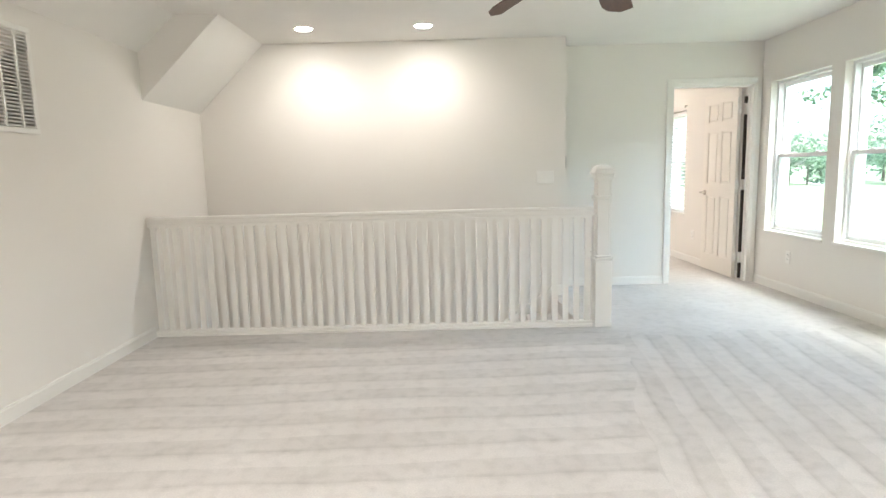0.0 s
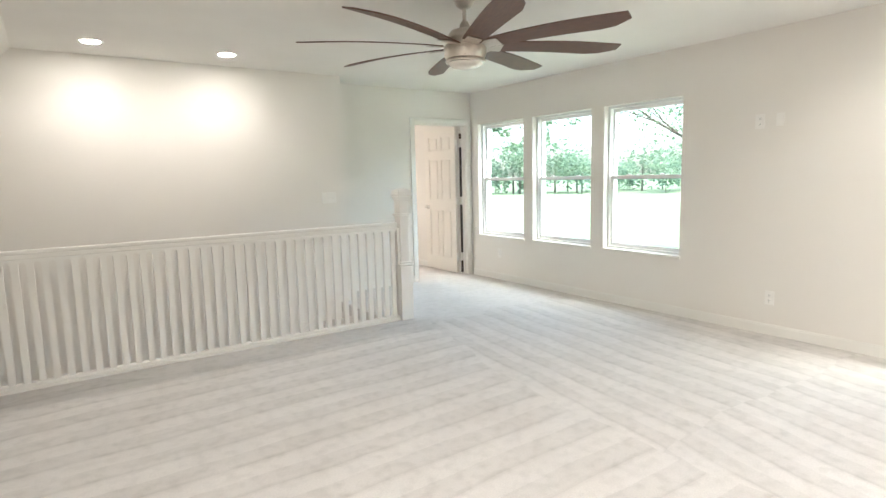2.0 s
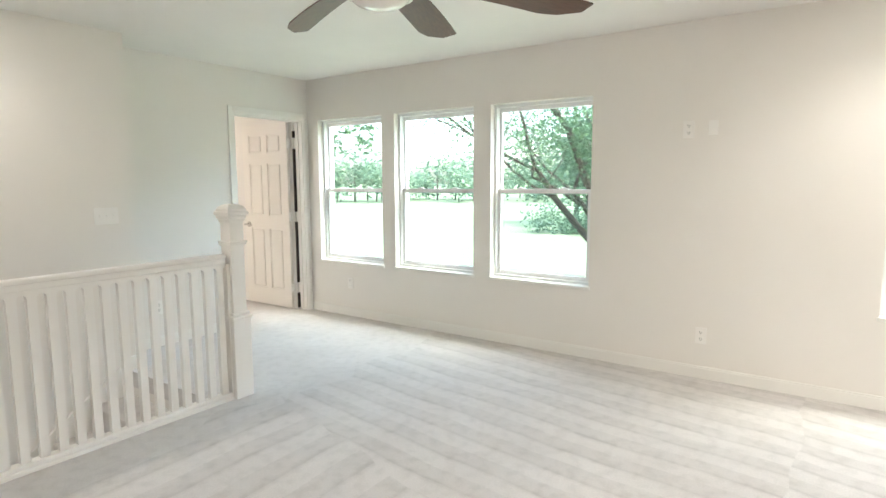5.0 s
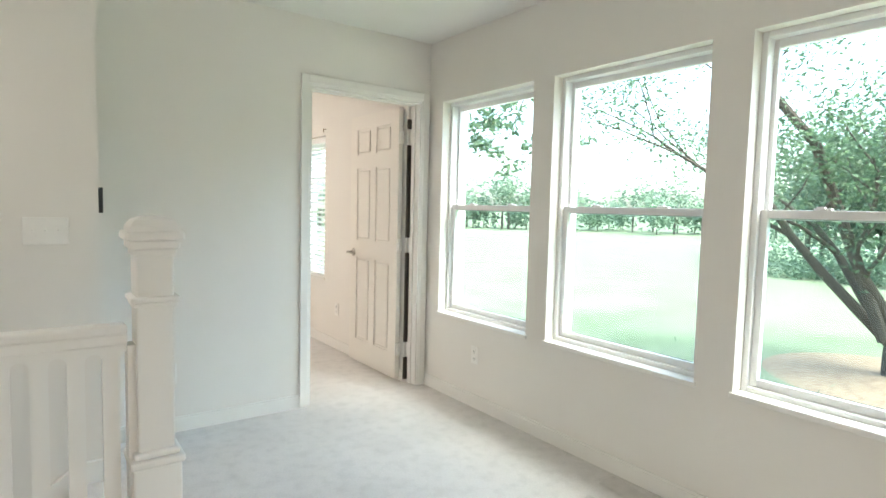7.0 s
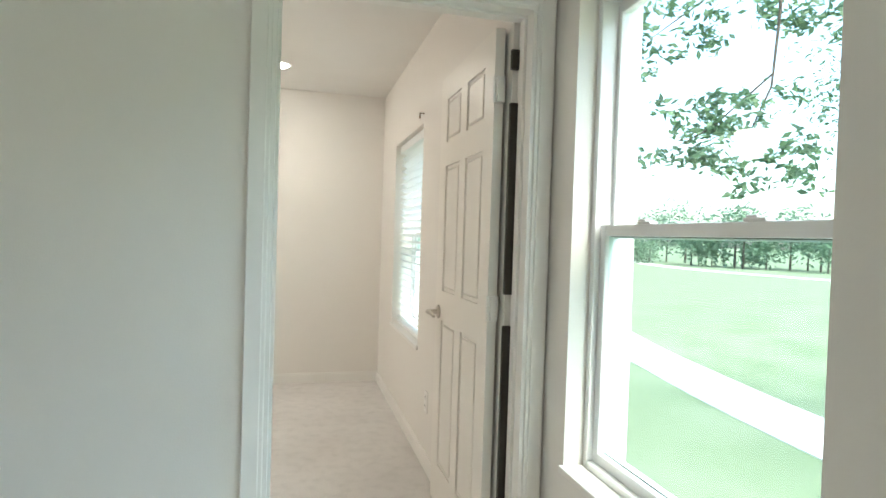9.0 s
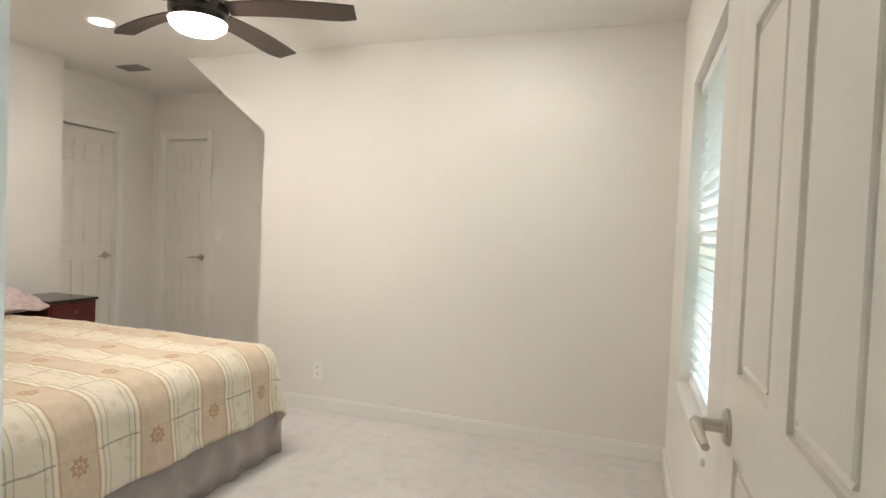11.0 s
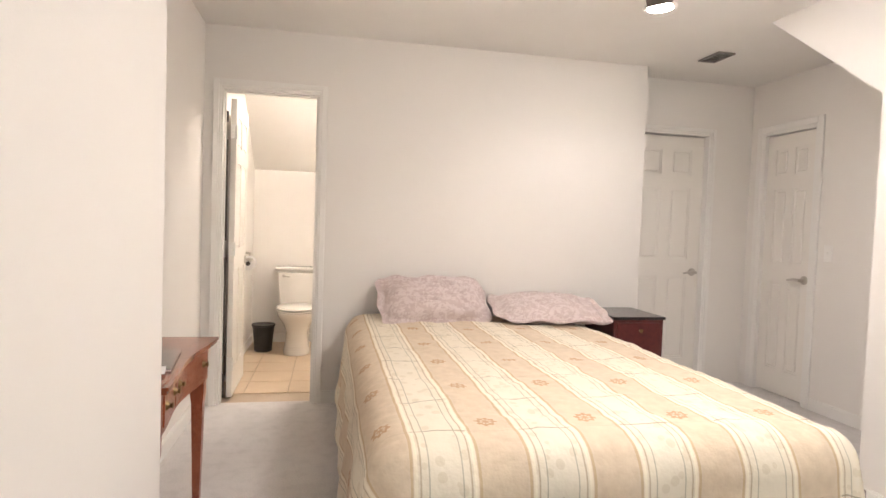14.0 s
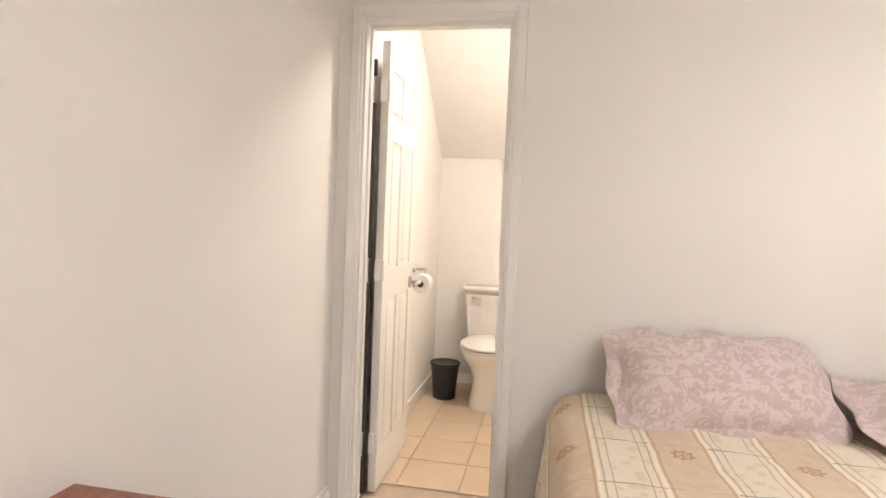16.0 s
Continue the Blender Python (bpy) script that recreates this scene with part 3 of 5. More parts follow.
def jamb(name, axis, f0, f1, a0, a1, h, label, stop=None):
    bm = bmesh.new()
    t = 0.012

    def put(u0, u1, a, b, c, d):
        bm_box(bm, *((u0, a, c, u1, b, d) if axis == 'x' else (a, u0, c, b, u1, d)))
    e = 0.003
    put(f0 - e, f1 + e, a0, a0 + t, 0, h)
    put(f0 - e, f1 + e, a1 - t, a1, 0, h)
    put(f0 - e, f1 + e, a0 + t, a1 - t, h - t, h)
    if stop:
        put(stop[0], stop[1], a0 + t, a0 + t + 0.01, 0, h - t)
        put(stop[0], stop[1], a1 - t - 0.01, a1 - t, 0, h - t)
        put(stop[0], stop[1], a0 + t + 0.01, a1 - t - 0.01, h - t - 0.01, h - t)
    return structure(name, bm, TRIM, label, "trim")


casing("trim_door_loft", 'y', YD, -1, DX0, DX1, DH, "moulded cream casing round the bedroom doorway")
casing("trim_door_bedroom", 'y', YB, 1, DX0, DX1 - 0.03, DH, "moulded cream casing on the bedroom side", 0.05, False)
jamb("trim_jamb_loft", 'y', YD, YB, DX0, DX1, DH, "cream painted door jamb with stop", (YD + 0.05, YD + 0.085))
casing("trim_bath", 'x', XH, 1, 7.245, 7.862, 2.065, "moulded cream casing round the bathroom doorway", 0.05)
jamb("trim_jamb_bath", 'x', XH - 0.11, XH, 7.245, 7.862, 2.065, "cream painted bathroom door jamb", (XH - 0.07, XH - 0.04))
casing("trim_closet", 'y', YA, -1, -1.105, -0.60, DH, "moulded cream casing round the closet door")
jamb("trim_jamb_closet", 'y', YA, YA + 0.1, -1.105, -0.60, DH, "cream painted closet jamb")
casing("trim_hall", 'x', XA, 1, 10.27, 10.965, DH, "moulded cream casing round the alcove door", 0.044)
jamb("trim_jamb_hall", 'x', XA - 0.12, XA, 10.27, 10.965, DH, "cream painted alcove jamb")


def place_door(ob, name, m, label):
    ob.name = name
    ob.matrix_world = m
    tagged(ob, label, "door", "six-panel doors", "structure")


d = door_leaf(0.745, 2.02, True)
place_door(d, "door_1", pose(3.411, YB + 0.045, 0, 0, 0, 90.3), "open white six-panel bedroom door with nickel lever")
d = door_leaf(0.585, 2.02, True)
place_door(d, "door_2", pose(XH - 0.135, 7.283, 0, 0, 0, 180.6) @ Matrix.Scale(-1, 4, (0, 1, 0)), "open white six-panel bathroom door with nickel lever")
d = door_leaf(0.668, 2.02, True, False)
place_door(d, "door_3", pose(XA - 0.055, 10.283, 0, 0, 0, 90), "closed cream six-panel door with nickel lever")
d = door_leaf(0.478, 2.02, True, False)
place_door(d, "door_4", pose(-1.092, YA + 0.03, 0, 0, 0, 0), "narrow closed cream six-panel closet door")
bm = bmesh.new()
bm_box(bm, XA - 0.14, 10.2, 0, XA - 0.125, 11.05, 2.1)
bm_box(bm, -1.2, YA + 0.105, 0, -0.5, YA + 0.12, 2.1)
structure("backing", bm, SHADOWG, "dark space behind the closed doors", "backing")
# added dark strips paint the shade in the gap between each open leaf and its jamb, broken by the hinges


def gap_shades(name, axis, label, u0, u1, a0, a1):
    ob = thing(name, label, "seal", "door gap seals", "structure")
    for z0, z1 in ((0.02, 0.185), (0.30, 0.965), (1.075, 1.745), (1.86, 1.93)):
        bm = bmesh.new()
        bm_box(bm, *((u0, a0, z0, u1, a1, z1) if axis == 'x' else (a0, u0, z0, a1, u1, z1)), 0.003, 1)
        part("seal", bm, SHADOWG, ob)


gap_shades("trim_gap_shade_loft", 'y', "dark strip for the shade in the gap beside the open bedroom door", YB - 0.02, YB - 0.003, 3.414, 3.445)
gap_shades("trim_gap_shade_bath", 'x', "dark strip for the shade in the gap beside the open bathroom door", XH - 0.105, XH - 0.09, 7.2575, 7.274)

# ---- bathroom ----
XBB, YBS, YBN = -3.0, 7.20, 8.9
bm = bmesh.new()
bm_wall(bm, 'x', XBB - 0.1, XBB, YRC, YBN, 0, H)
bm_wall(bm, 'y', YBN, YBN + 0.1, XBB - 0.1, XH - 0.11, 0, H)
bm_wall(bm, 'y', YRC, YBS, XBB, XH - 0.11, 0, H)
structure("wall_bath", bm, WALL, "cream painted bathroom walls", "wall")
bm = bmesh.new()
bm_box(bm, XBB - 0.1, YRC, H, XH - 0.11, YBN + 0.1, H + 0.1)
structure("ceiling_bath", bm, CEIL, "flat bathroom ceiling", "ceiling")
bm = bmesh.new()
bm_prism(bm, [(XBB, 1.72), (-2.05, H), (XBB, H)], 'y', YBS, YBN)
structure("ceiling_bath_slope", bm, CEIL, "sloped bathroom ceiling over the toilet", "ceiling")
bm = bmesh.new()
bm_box(bm, XBB - 0.1, YRC, -0.12, XH - 0.05, YBN + 0.1, -0.008)
bathfloor = structure("floor_bath", bm, GROUT, "beige ceramic tile bathroom floor", "tile floor")
bm = bmesh.new()
bm_box(bm, XBB, YBS, 0, XBB + 0.012, YBN, BB)
bm_box(bm, XBB + 0.012, YBS, 0, XH - 0.75, YBS + 0.012, BB)
structure("baseboard_bath", bm, TRIM, "low white bathroom baseboard", "baseboard")

toilet = thing("toilet", "white ceramic two-piece toilet, lid down", "toilet")
TY = 7.67
bm = bmesh.new()
bm_lathe(bm, [(0.12, 0.0), (0.125, 0.03), (0.105, 0.12), (0.10, 0.2), (0.13, 0.28), (0.175, 0.34), (0.19, 0.385), (0.188, 0.395)], 36, (-2.50, TY, 0), 1.25, 0.98)
bm_box(bm, -2.86, TY - 0.10, 0.0, -2.55, TY + 0.10, 0.36, 0.03)
part("bowl", bm, CERAMIC, toilet, "", True)
bm = bmesh.new()
bm_lathe(bm, [(0.186, 0), (0.192, 0.006), (0.19, 0.014), (0.17, 0.018)], 36, (-2.495, TY, 0.398), 1.28, 1.0)
part("seat", bm, CERAMIC, toilet, "", True)
bm = bmesh.new()
bm_lathe(bm, [(0.186, 0), (0.192, 0.006), (0.188, 0.016), (0.14, 0.024), (0.02, 0.027)], 36, (-2.495, TY, 0.420), 1.28, 1.0)
part("lid", bm, CERAMIC, toilet, "", True)
bm = bmesh.new()
bm_prism(bm, [(TY - 0.19, 0.385), (TY + 0.19, 0.385), (TY + 0.225, 0.74), (TY - 0.225, 0.74)], 'x', -2.955, -2.78)
bmesh.ops.bevel(bm, geom=list(bm.edges), offset=0.02, segments=3, affect='EDGES')
part("tank", bm, CERAMIC, toilet, "", True)
bm = bmesh.new()
bm_box(bm, -2.965, TY - 0.235, 0.742, -2.765, TY + 0.235, 0.775, 0.012, 3)
part("tank_lid", bm, CERAMIC, toilet, "", True)
bm = bmesh.new()
bm_tube(bm, [(-2.785, TY - 0.15, 0.69), (-2.755, TY - 0.15, 0.69)], 0.014, 14)
bm_tube(bm, [(-2.758, TY - 0.15, 0.69), (-2.750, TY - 0.09, 0.685)], [0.008, 0.006], 10)
part("flush_lever", bm, NICKEL, toilet, "chrome flush lever", True)

holder = thing("toilet_paper_holder", "satin nickel wall holder with a paper roll", "paper holder")
bm = bmesh.new()
bm_tube(bm, [(-2.20, YBS, 0.935), (-2.20, YBS + 0.012, 0.935)], [0.026, 0.022], 18)
bm_tube(bm, [(-2.20, YBS + 0.01, 0.935), (-2.20, YBS + 0.085, 0.935)], 0.009, 12)
bm_tube(bm, [(-2.20, YBS + 0.08, 0.938), (-2.14, YBS + 0.085, 0.938), (-2.13, YBS + 0.085, 0.90), (-2.13, YBS + 0.085, 0.872)], 0.006, 10)
bm_tube(bm, [(-2.13, YBS + 0.085, 0.875), (-2.05, YBS + 0.085, 0.875)], 0.006, 10)
part("bracket", bm, NICKEL, holder, "", True)
bm = bmesh.new()
prof = [(0.018, 0), (0.056, 0), (0.058, 0.004), (0.058, 0.098), (0.056, 0.102), (0.018, 0.102), (0.018, 0.0)]
bm_lathe(bm, prof[:-1], 32)
r = part("paper_roll", bm, PAPER, holder, "white paper roll", True)
r.matrix_local = pose(-2.145, YBS + 0.085, 0.857, 0, 90, 0)
# solid dark plug stands in for the shade inside the roll's hollow
bm = bmesh.new()
bm_tube(bm, [(-2.149, YBS + 0.085, 0.857), (-2.03, YBS + 0.085, 0.857)], 0.0185, 16)
part("core_shade", bm, SHADOWG, holder, "dark plug for the shade inside the hollow core")

bin_ = thing("waste_bin", "small black plastic waste bin beside the toilet", "waste bin")
bm = bmesh.new()
bm_lathe(bm, [(0.075, 0), (0.08, 0.006), (0.085, 0.1), (0.10, 0.245), (0.104, 0.25), (0.097, 0.25), (0.082, 0.1), (0.07, 0.02)], 28, (-2.60, 7.36, 0))
part("bin_body", bm, DARK, bin_, "", True)
bm = bmesh.new()
bm_lathe(bm, [(0.100, 0), (0.108, 0.004), (0.106, 0.016), (0.099, 0.012)], 28, (-2.60, 7.36, 0.236))
part("liner_rim", bm, DARK, bin_, "folded black bag rim", True)

# ---- stair railing ----
railing = thing("stair_railing", "cream painted wooden railing with flat balusters", "railing", kind="structure")
RX0, RX1, RZ = XW, 1.42, 0.942
bm = bmesh.new()
bm_box(bm, RX0, YR - 0.033, RZ - 0.028, RX1, YR + 0.033, RZ, 0.009, 3)
bm_box(bm, RX0, YR - 0.024, RZ - 0.06, RX1, YR + 0.024, RZ - 0.026, 0.006)
part("top_rail", bm, TRIM, railing)
bm = bmesh.new()
bm_box(bm, RX0, YR - 0.045, 0.0, RX1 + 0.0, YR + 0.059, 0.022, 0.004)
bm_box(bm, RX0, YR - 0.028, 0.02, RX1, YR + 0.028, 0.045, 0.005)
part("bottom_rail", bm, TRIM, railing)
NB = 41
pitch = (RX1 - RX0) / NB
hw, gap = 0.021, (pitch - 0.042) / 2
top, spring = RZ - 0.058, RZ - 0.058 - 0.022 - gap
outline = [(hw, 0.043), (hw, spring)]
for k in range(1, 7):
    a = math.pi / 2 * k / 6
    outline.append((hw + gap * (1 - math.cos(a)), spring + gap * math.sin(a)))
outline += [(hw + gap, top)]
poly = outline + [(-x, z) for x, z in reversed(outline)]
bm = bmesh.new()
bm_prism(bm, poly, 'y', -0.016, 0.016)
bal = mesh_of("baluster", bm, TRIM)
for k in range(NB):
    o = new("baluster", bal)
    o.parent = railing
    o.location = (RX0 + pitch * (k + 0.5), YR, 0)
newel = part("newel_post", (lambda q: (bm_box(q, 1.44, YR - 0.05, 0.0, 1.54, YR + 0.05, 1.16, 0.006), q)[1])(bmesh.new()), TRIM, railing)
for nm, dims in (("newel_plinth", ((0.066, 0.0, 0.52, 0.006), (0.075, 0.52, 0.545, 0.008), (0.062, 0.545, 0.565, 0.006))),
                 ("newel_collar", ((0.059, 0.992, 1.006, 0.004), (0.065, 1.006, 1.022, 0.005))),
                 ("newel_cap", ((0.057, 1.14, 1.16, 0.004), (0.066, 1.16, 1.185, 0.006), (0.077, 1.185, 1.21, 0.007)))):
    bm = bmesh.new()
    for hw_, a, b, bv in dims:
        bm_box(bm, 1.49 - hw_, YR - hw_, a, 1.49 + hw_, YR + hw_, b, bv)
    if nm == "newel_cap":
        rings = [(0.066, 1.208), (0.064, 1.225), (0.052, 1.242), (0.032, 1.252), (0.008, 1.256)]
        loops = [[bm.verts.new((1.49 + sx * r_, YR + sy * r_, z_)) for sx, sy in ((-1, -1), (1, -1), (1, 1), (-1, 1))] for r_, z_ in rings]
        for a, b in zip(loops, loops[1:]):
            for k in range(4):
                bm.faces.new((a[k], a[(k + 1) % 4], b[(k + 1) % 4], b[k]))
        bm.faces.new(loops[-1])
    part(nm, bm, TRIM, newel)
bm = bmesh.new()
bm_box(bm, 1.418, YR - 0.03, 0.0, 1.443, YR + 0.03, RZ - 0.06, 0.003)
part("end_strip", bm, TRIM, railing)

# ---- ceiling fans and lights ----


def blade_bm(r0, r1, w0, w1, tip, th=0.007, n=9):
    bm = bmesh.new()
    xs = [r0 + (r1 - r0) * k / n for k in range(n + 1)]
    up, lo = [], []
    for k, x in enumerate(xs):
        f = k / n
        w = w0 + (w1 - w0) * math.sin(f * math.pi * 0.55)
        a, b = w * 0.5, -w * 0.5
        if k == n:
            a, b = w * 0.5 - tip, -w * 0.5
        elif k == n - 1:
            a, b = w * 0.5 - tip * 0.25, -w * 0.5
        z = 0.012 * math.sin(f * math.pi)
        up.append((bm.verts.new((x, a, z + th)), bm.verts.new((x, b, z + th))))
        lo.append((bm.verts.new((x, a, z)), bm.verts.new((x, b, z))))
    for s in (up, lo):
        for p, q in zip(s, s[1:]):
            bm.faces.new((p[0], q[0], q[1], p[1]))
    for p, q, u, v in zip(up, up[1:], lo, lo[1:]):
        bm.faces.new((p[0], q[0], v[0], u[0]))
        bm.faces.new((p[1], q[1], v[1], u[1]))
    bm.faces.new((up[0][0], up[0][1], lo[0][1], lo[0][0]))
    bm.faces.new((up[-1][0], up[-1][1], lo[-1][1], lo[-1][0]))
    return bm


FX, FY, FZ = 0.965, 3.99, 2.12
fan = thing("ceiling_fan", "eight-blade brown wood ceiling fan, light off", "ceiling fan", "", "", pose(FX, FY, 0))
bm = bmesh.new()
bm_lathe(bm, [(0.025, H - 0.075), (0.05, H - 0.06), (0.068, H - 0.02), (0.07, H)], 32)
part("canopy", bm, NICKEL, fan, "brushed nickel canopy", True)
bm = bmesh.new()
bm_tube(bm, [(0, 0, FZ + 0.13), (0, 0, H - 0.06)], 0.0125, 16)
part("downrod", bm, NICKEL, fan, "", True)
bm = bmesh.new()
bm_lathe(bm, [(0.02, FZ + 0.185), (0.03, FZ + 0.165), (0.034, FZ + 0.145), (0.085, FZ + 0.13), (0.10, FZ + 0.11), (0.105, FZ + 0.085), (0.09, FZ + 0.06), (0.125, FZ + 0.045), (0.135, FZ + 0.02), (0.13, FZ - 0.02), (0.12, FZ - 0.04), (0.125, FZ - 0.05)], 40)
part("motor_housing", bm, NICKEL, fan, "brushed nickel motor housing", True)
bm = bmesh.new()
bm_lathe(bm, [(0.118, FZ - 0.045), (0.125, FZ - 0.052), (0.122, FZ - 0.062), (0.11, FZ - 0.064)], 40)
part("light_ring", bm, NICKEL, fan, "", True)
bm = bmesh.new()
bm_lathe(bm, [(0.112, FZ - 0.055), (0.108, FZ - 0.068), (0.085, FZ - 0.086), (0.045, FZ - 0.096), (0.005, FZ - 0.099)], 40)
part("light_bowl", bm, OPAL, fan, "unlit opal glass bowl", True)
bl = mesh_of("blade", blade_bm(0.15, 1.02, 0.115, 0.16, 0.085), WALNUT, False)
arm = bmesh.new()
bm_box(arm, 0.09, -0.045, -0.006, 0.24, 0.045, 0.0, 0.003, 1)
arm = mesh_of("blade_arm", arm, NICKEL)
for k in range(8):
    m = pose(0, 0, FZ + 0.035, 0, 0, 22 + 45 * k) @ pose(0, 0, 0, -13, 0, 0)
    for nm, me in (("blade", bl), ("blade_arm", arm)):
        o = new(nm, me)
        o.parent = fan
        o.matrix_local = m

GX, GY, GZ = 1.285, 9.11, 2.125
fan2 = thing("ceiling_fan", "dark espresso five-blade ceiling fan, light on", "ceiling fan", "", "", pose(GX, GY, 0))
bm = bmesh.new()
bm_lathe(bm, [(0.07, H - 0.07), (0.075, H)], 32)
part("canopy", bm, BLACKW, fan2, "", True)
bm = bmesh.new()
bm_tube(bm, [(0, 0, GZ + 0.15), (0, 0, H - 0.05)], 0.014, 16)
part("downrod", bm, BLACKW, fan2)
bm = bmesh.new()
bm_lathe(bm, [(0.05, GZ + 0.18), (0.115, GZ + 0.16), (0.13, GZ + 0.11), (0.13, GZ + 0.06), (0.125, GZ + 0.045), (0.13, GZ + 0.04), (0.13, GZ + 0.02)], 36)
part("motor_housing", bm, BLACKW, fan2, "dark bronze motor housing", True)
bm = bmesh.new()
bm_lathe(bm, [(0.124, GZ + 0.022), (0.118, GZ + 0.0), (0.09, GZ - 0.022), (0.05, GZ - 0.034), (0.005, GZ - 0.038)], 36)
part("light_bowl", bm, BOWL, fan2, "lit white glass bowl", True)
bl = mesh_of("blade", blade_bm(0.13, 0.71, 0.105, 0.135, 0.03), ESPRESSO, False)
for k in range(5):
    o = new("blade", bl)
    o.parent = fan2
    o.matrix_local = pose(0, 0, GZ + 0.085, 0, 0, 19.5 + 72 * k) @ pose(0, 0, 0, -12, 0, 0)
lamp("bedroom_fan_lamp", 'POINT', pose(GX, GY, GZ - 0.09), E_FAN, WARM, soft=0.1)


def can(x, y, energy, group, color=None):
    c = thing("recessed_light", "round white recessed ceiling light, lit", "ceiling light", group, "", pose(x, y, H))
    bm = bmesh.new()
    bm_lathe(bm, [(0.068, 0.0), (0.068, -0.005), (0.085, -0.006), (0.09, -0.001), (0.09, 0.0)], 32)
    part("trim_ring", bm, PLATE, c, "", True)
    bm = bmesh.new()
    bm_lathe(bm, [(0.066, -0.001), (0.064, -0.007), (0.02, -0.008)], 32)
    part("lens", bm, CAN, c, "glowing round lens", True)
    lamp("recessed_lamp", 'SPOT', look((x, y, H - 0.02), (x, y, 0)), energy, color or WARM, spot=radians(150), soft=0.06)


can(-0.87, 6.32, E_STAIR, "stairwell recessed lights")
can(0.14, 6.32, E_STAIR, "stairwell recessed lights")
for cx, cy in ((2.69, 2.02), (2.69, -0.3), (0.9, 1.0), (-0.9, 2.0), (-0.9, -0.3)):
    can(cx, cy, E_LOFT * (0.4 if cx > 2 else 1.0), "loft recessed lights", (1.0, 0.95, 0.87))
can(2.56, 9.72, E_BED * 0.25, "bedroom recessed lights")
can(0.03, 9.68, E_BED, "bedroom recessed lights")
bathl = thing("bathroom_ceiling_light", "small round ceiling light in the bathroom", "ceiling light", "", "", pose(-1.6, 8.2, H))
bm = bmesh.new()
bm_lathe(bm, [(0.13, 0.0), (0.13, -0.02), (0.11, -0.06), (0.03, -0.08)], 28)
part("light_bowl", bm, BOWL, bathl, "lit white bowl", True)
lamp("bathroom_lamp", 'POINT', pose(-1.6, 8.2, H - 0.14), E_BATH, (1.0, 0.60, 0.30), soft=0.1)


def grille(name, label, w, h, nsl, mat_, m, frame_w=0.025, bars=1, lean=35):
    """A louvred grille in the plane z = 0 facing -z, w along x and h along y."""
    g = thing(name, label, "vent", "", "", m)
    bm = bmesh.new()
    for a in ((0, 0, w, frame_w), (0, h - frame_w, w, h), (0, frame_w, frame_w, h - frame_w), (w - frame_w, frame_w, w, h - frame_w)):
        bm_box(bm, a[0], a[1], -0.012, a[2], a[3], 0.0, 0.003, 1)
    part("frame", bm, mat_, g)
    bm = bmesh.new()
    bm_box(bm, frame_w, frame_w, 0.001, w - frame_w, h - frame_w, 0.003)
    part("backing", bm, GREYV if mat_ is not TRIM else DUCT, g, "dark duct behind the slats")
    s = bmesh.new()
    bm_box(s, frame_w, -0.007, -0.0012, w - frame_w, 0.007, 0.0012)
    s = mesh_of("slat", s, mat_)
    for k in range(nsl):
        o = new("slat", s)
        o.parent = g
        o.matrix_local = pose(0, frame_w + (h - 2 * frame_w) * (k + 0.5) / nsl, -0.005, lean, 0, 0)
    for k in range(bars):
        bm = bmesh.new()
        xc = w * (k + 1) / (bars + 1)
        bm_box(bm, xc - 0.006, frame_w, -0.013, xc + 0.006, h - frame_w, -0.002)
        part("divider", bm, mat_, g)
    return g


# return-air grille on the west wall: local x runs along -y, local y up, facing +x
M = Matrix(((0, 0, -1, XW + 0.001), (-1, 0, 0, 4.64), (0, 1, 0, 1.50), (0, 0, 0, 1)))
grille("return_air_grille", "large white louvred return-air grille on the wall", 0.62, 0.58, 26, TRIM, M, 0.03, 4, 40)
grille("ceiling_vent", "small grey louvred ceiling vent in the alcove", 0.22, 0.13, 7, GREYV, pose(-0.74, 10.46, H - 0.001), 0.016, 0)
grille("ceiling_register", "white louvred ceiling air register in the loft", 0.30, 0.16, 8, PLATE, pose(1.44, 4.80, H - 0.001), 0.02, 0)

# ---- plates on the walls ----


def plate(name, label, cat, m, w=0.072, h=0.116, kind_="outlet"):
    p = thing(name, label, cat, "", "", m)
    bm = bmesh.new()
    bm_box(bm, -w / 2, -h / 2, 0, w / 2, h / 2, 0.006, 0.003, 2)
    part("cover_plate", bm, PLATE, p)
    if kind_ == "outlet":
        for s in (-1, 1):
            bm = bmesh.new()
            bm_box(bm, -0.017, s * 0.024 - 0.014, 0.004, 0.017, s * 0.024 + 0.014, 0.008, 0.002, 1)
            q = part("socket", bm, PLATE, p)
            bm = bmesh.new()
            for x in (-0.007, 0.007):
                bm_box(bm, x - 0.0015, s * 0.024 - 0.002, 0.0075, x + 0.0015, s * 0.024 + 0.008, 0.0085)
            bm_box(bm, -0.002, s * 0.024 - 0.011, 0.0075, 0.002, s * 0.024 - 0.007, 0.0085)
            part("slots", bm, DARK, q, "dark slots")
    else:
        for x in kind_:
            bm = bmesh.new()
            bm_box(bm, x - 0.005, -0.012, 0.004, x + 0.005, 0.012, 0.009)
            bm_box(bm, x - 0.004, 0.0, 0.006, x + 0.004, 0.008, 0.019, 0.002, 1)
            part("toggle", bm, PLATE, p)
    return p


def facing(x, y, z, axis, out):
    """Local x along the wall, local y up, local z out of it."""
    o = Vector((out, 0, 0)) if axis == 'x' else Vector((0, out, 0))
    u = Vector((0, 0, 1))
    s = u.cross(o)
    return Matrix(((s.x, u.x, o.x, x), (s.y, u.y, o.y, y), (s.z, u.z, o.z, z), (0, 0, 0, 1)))


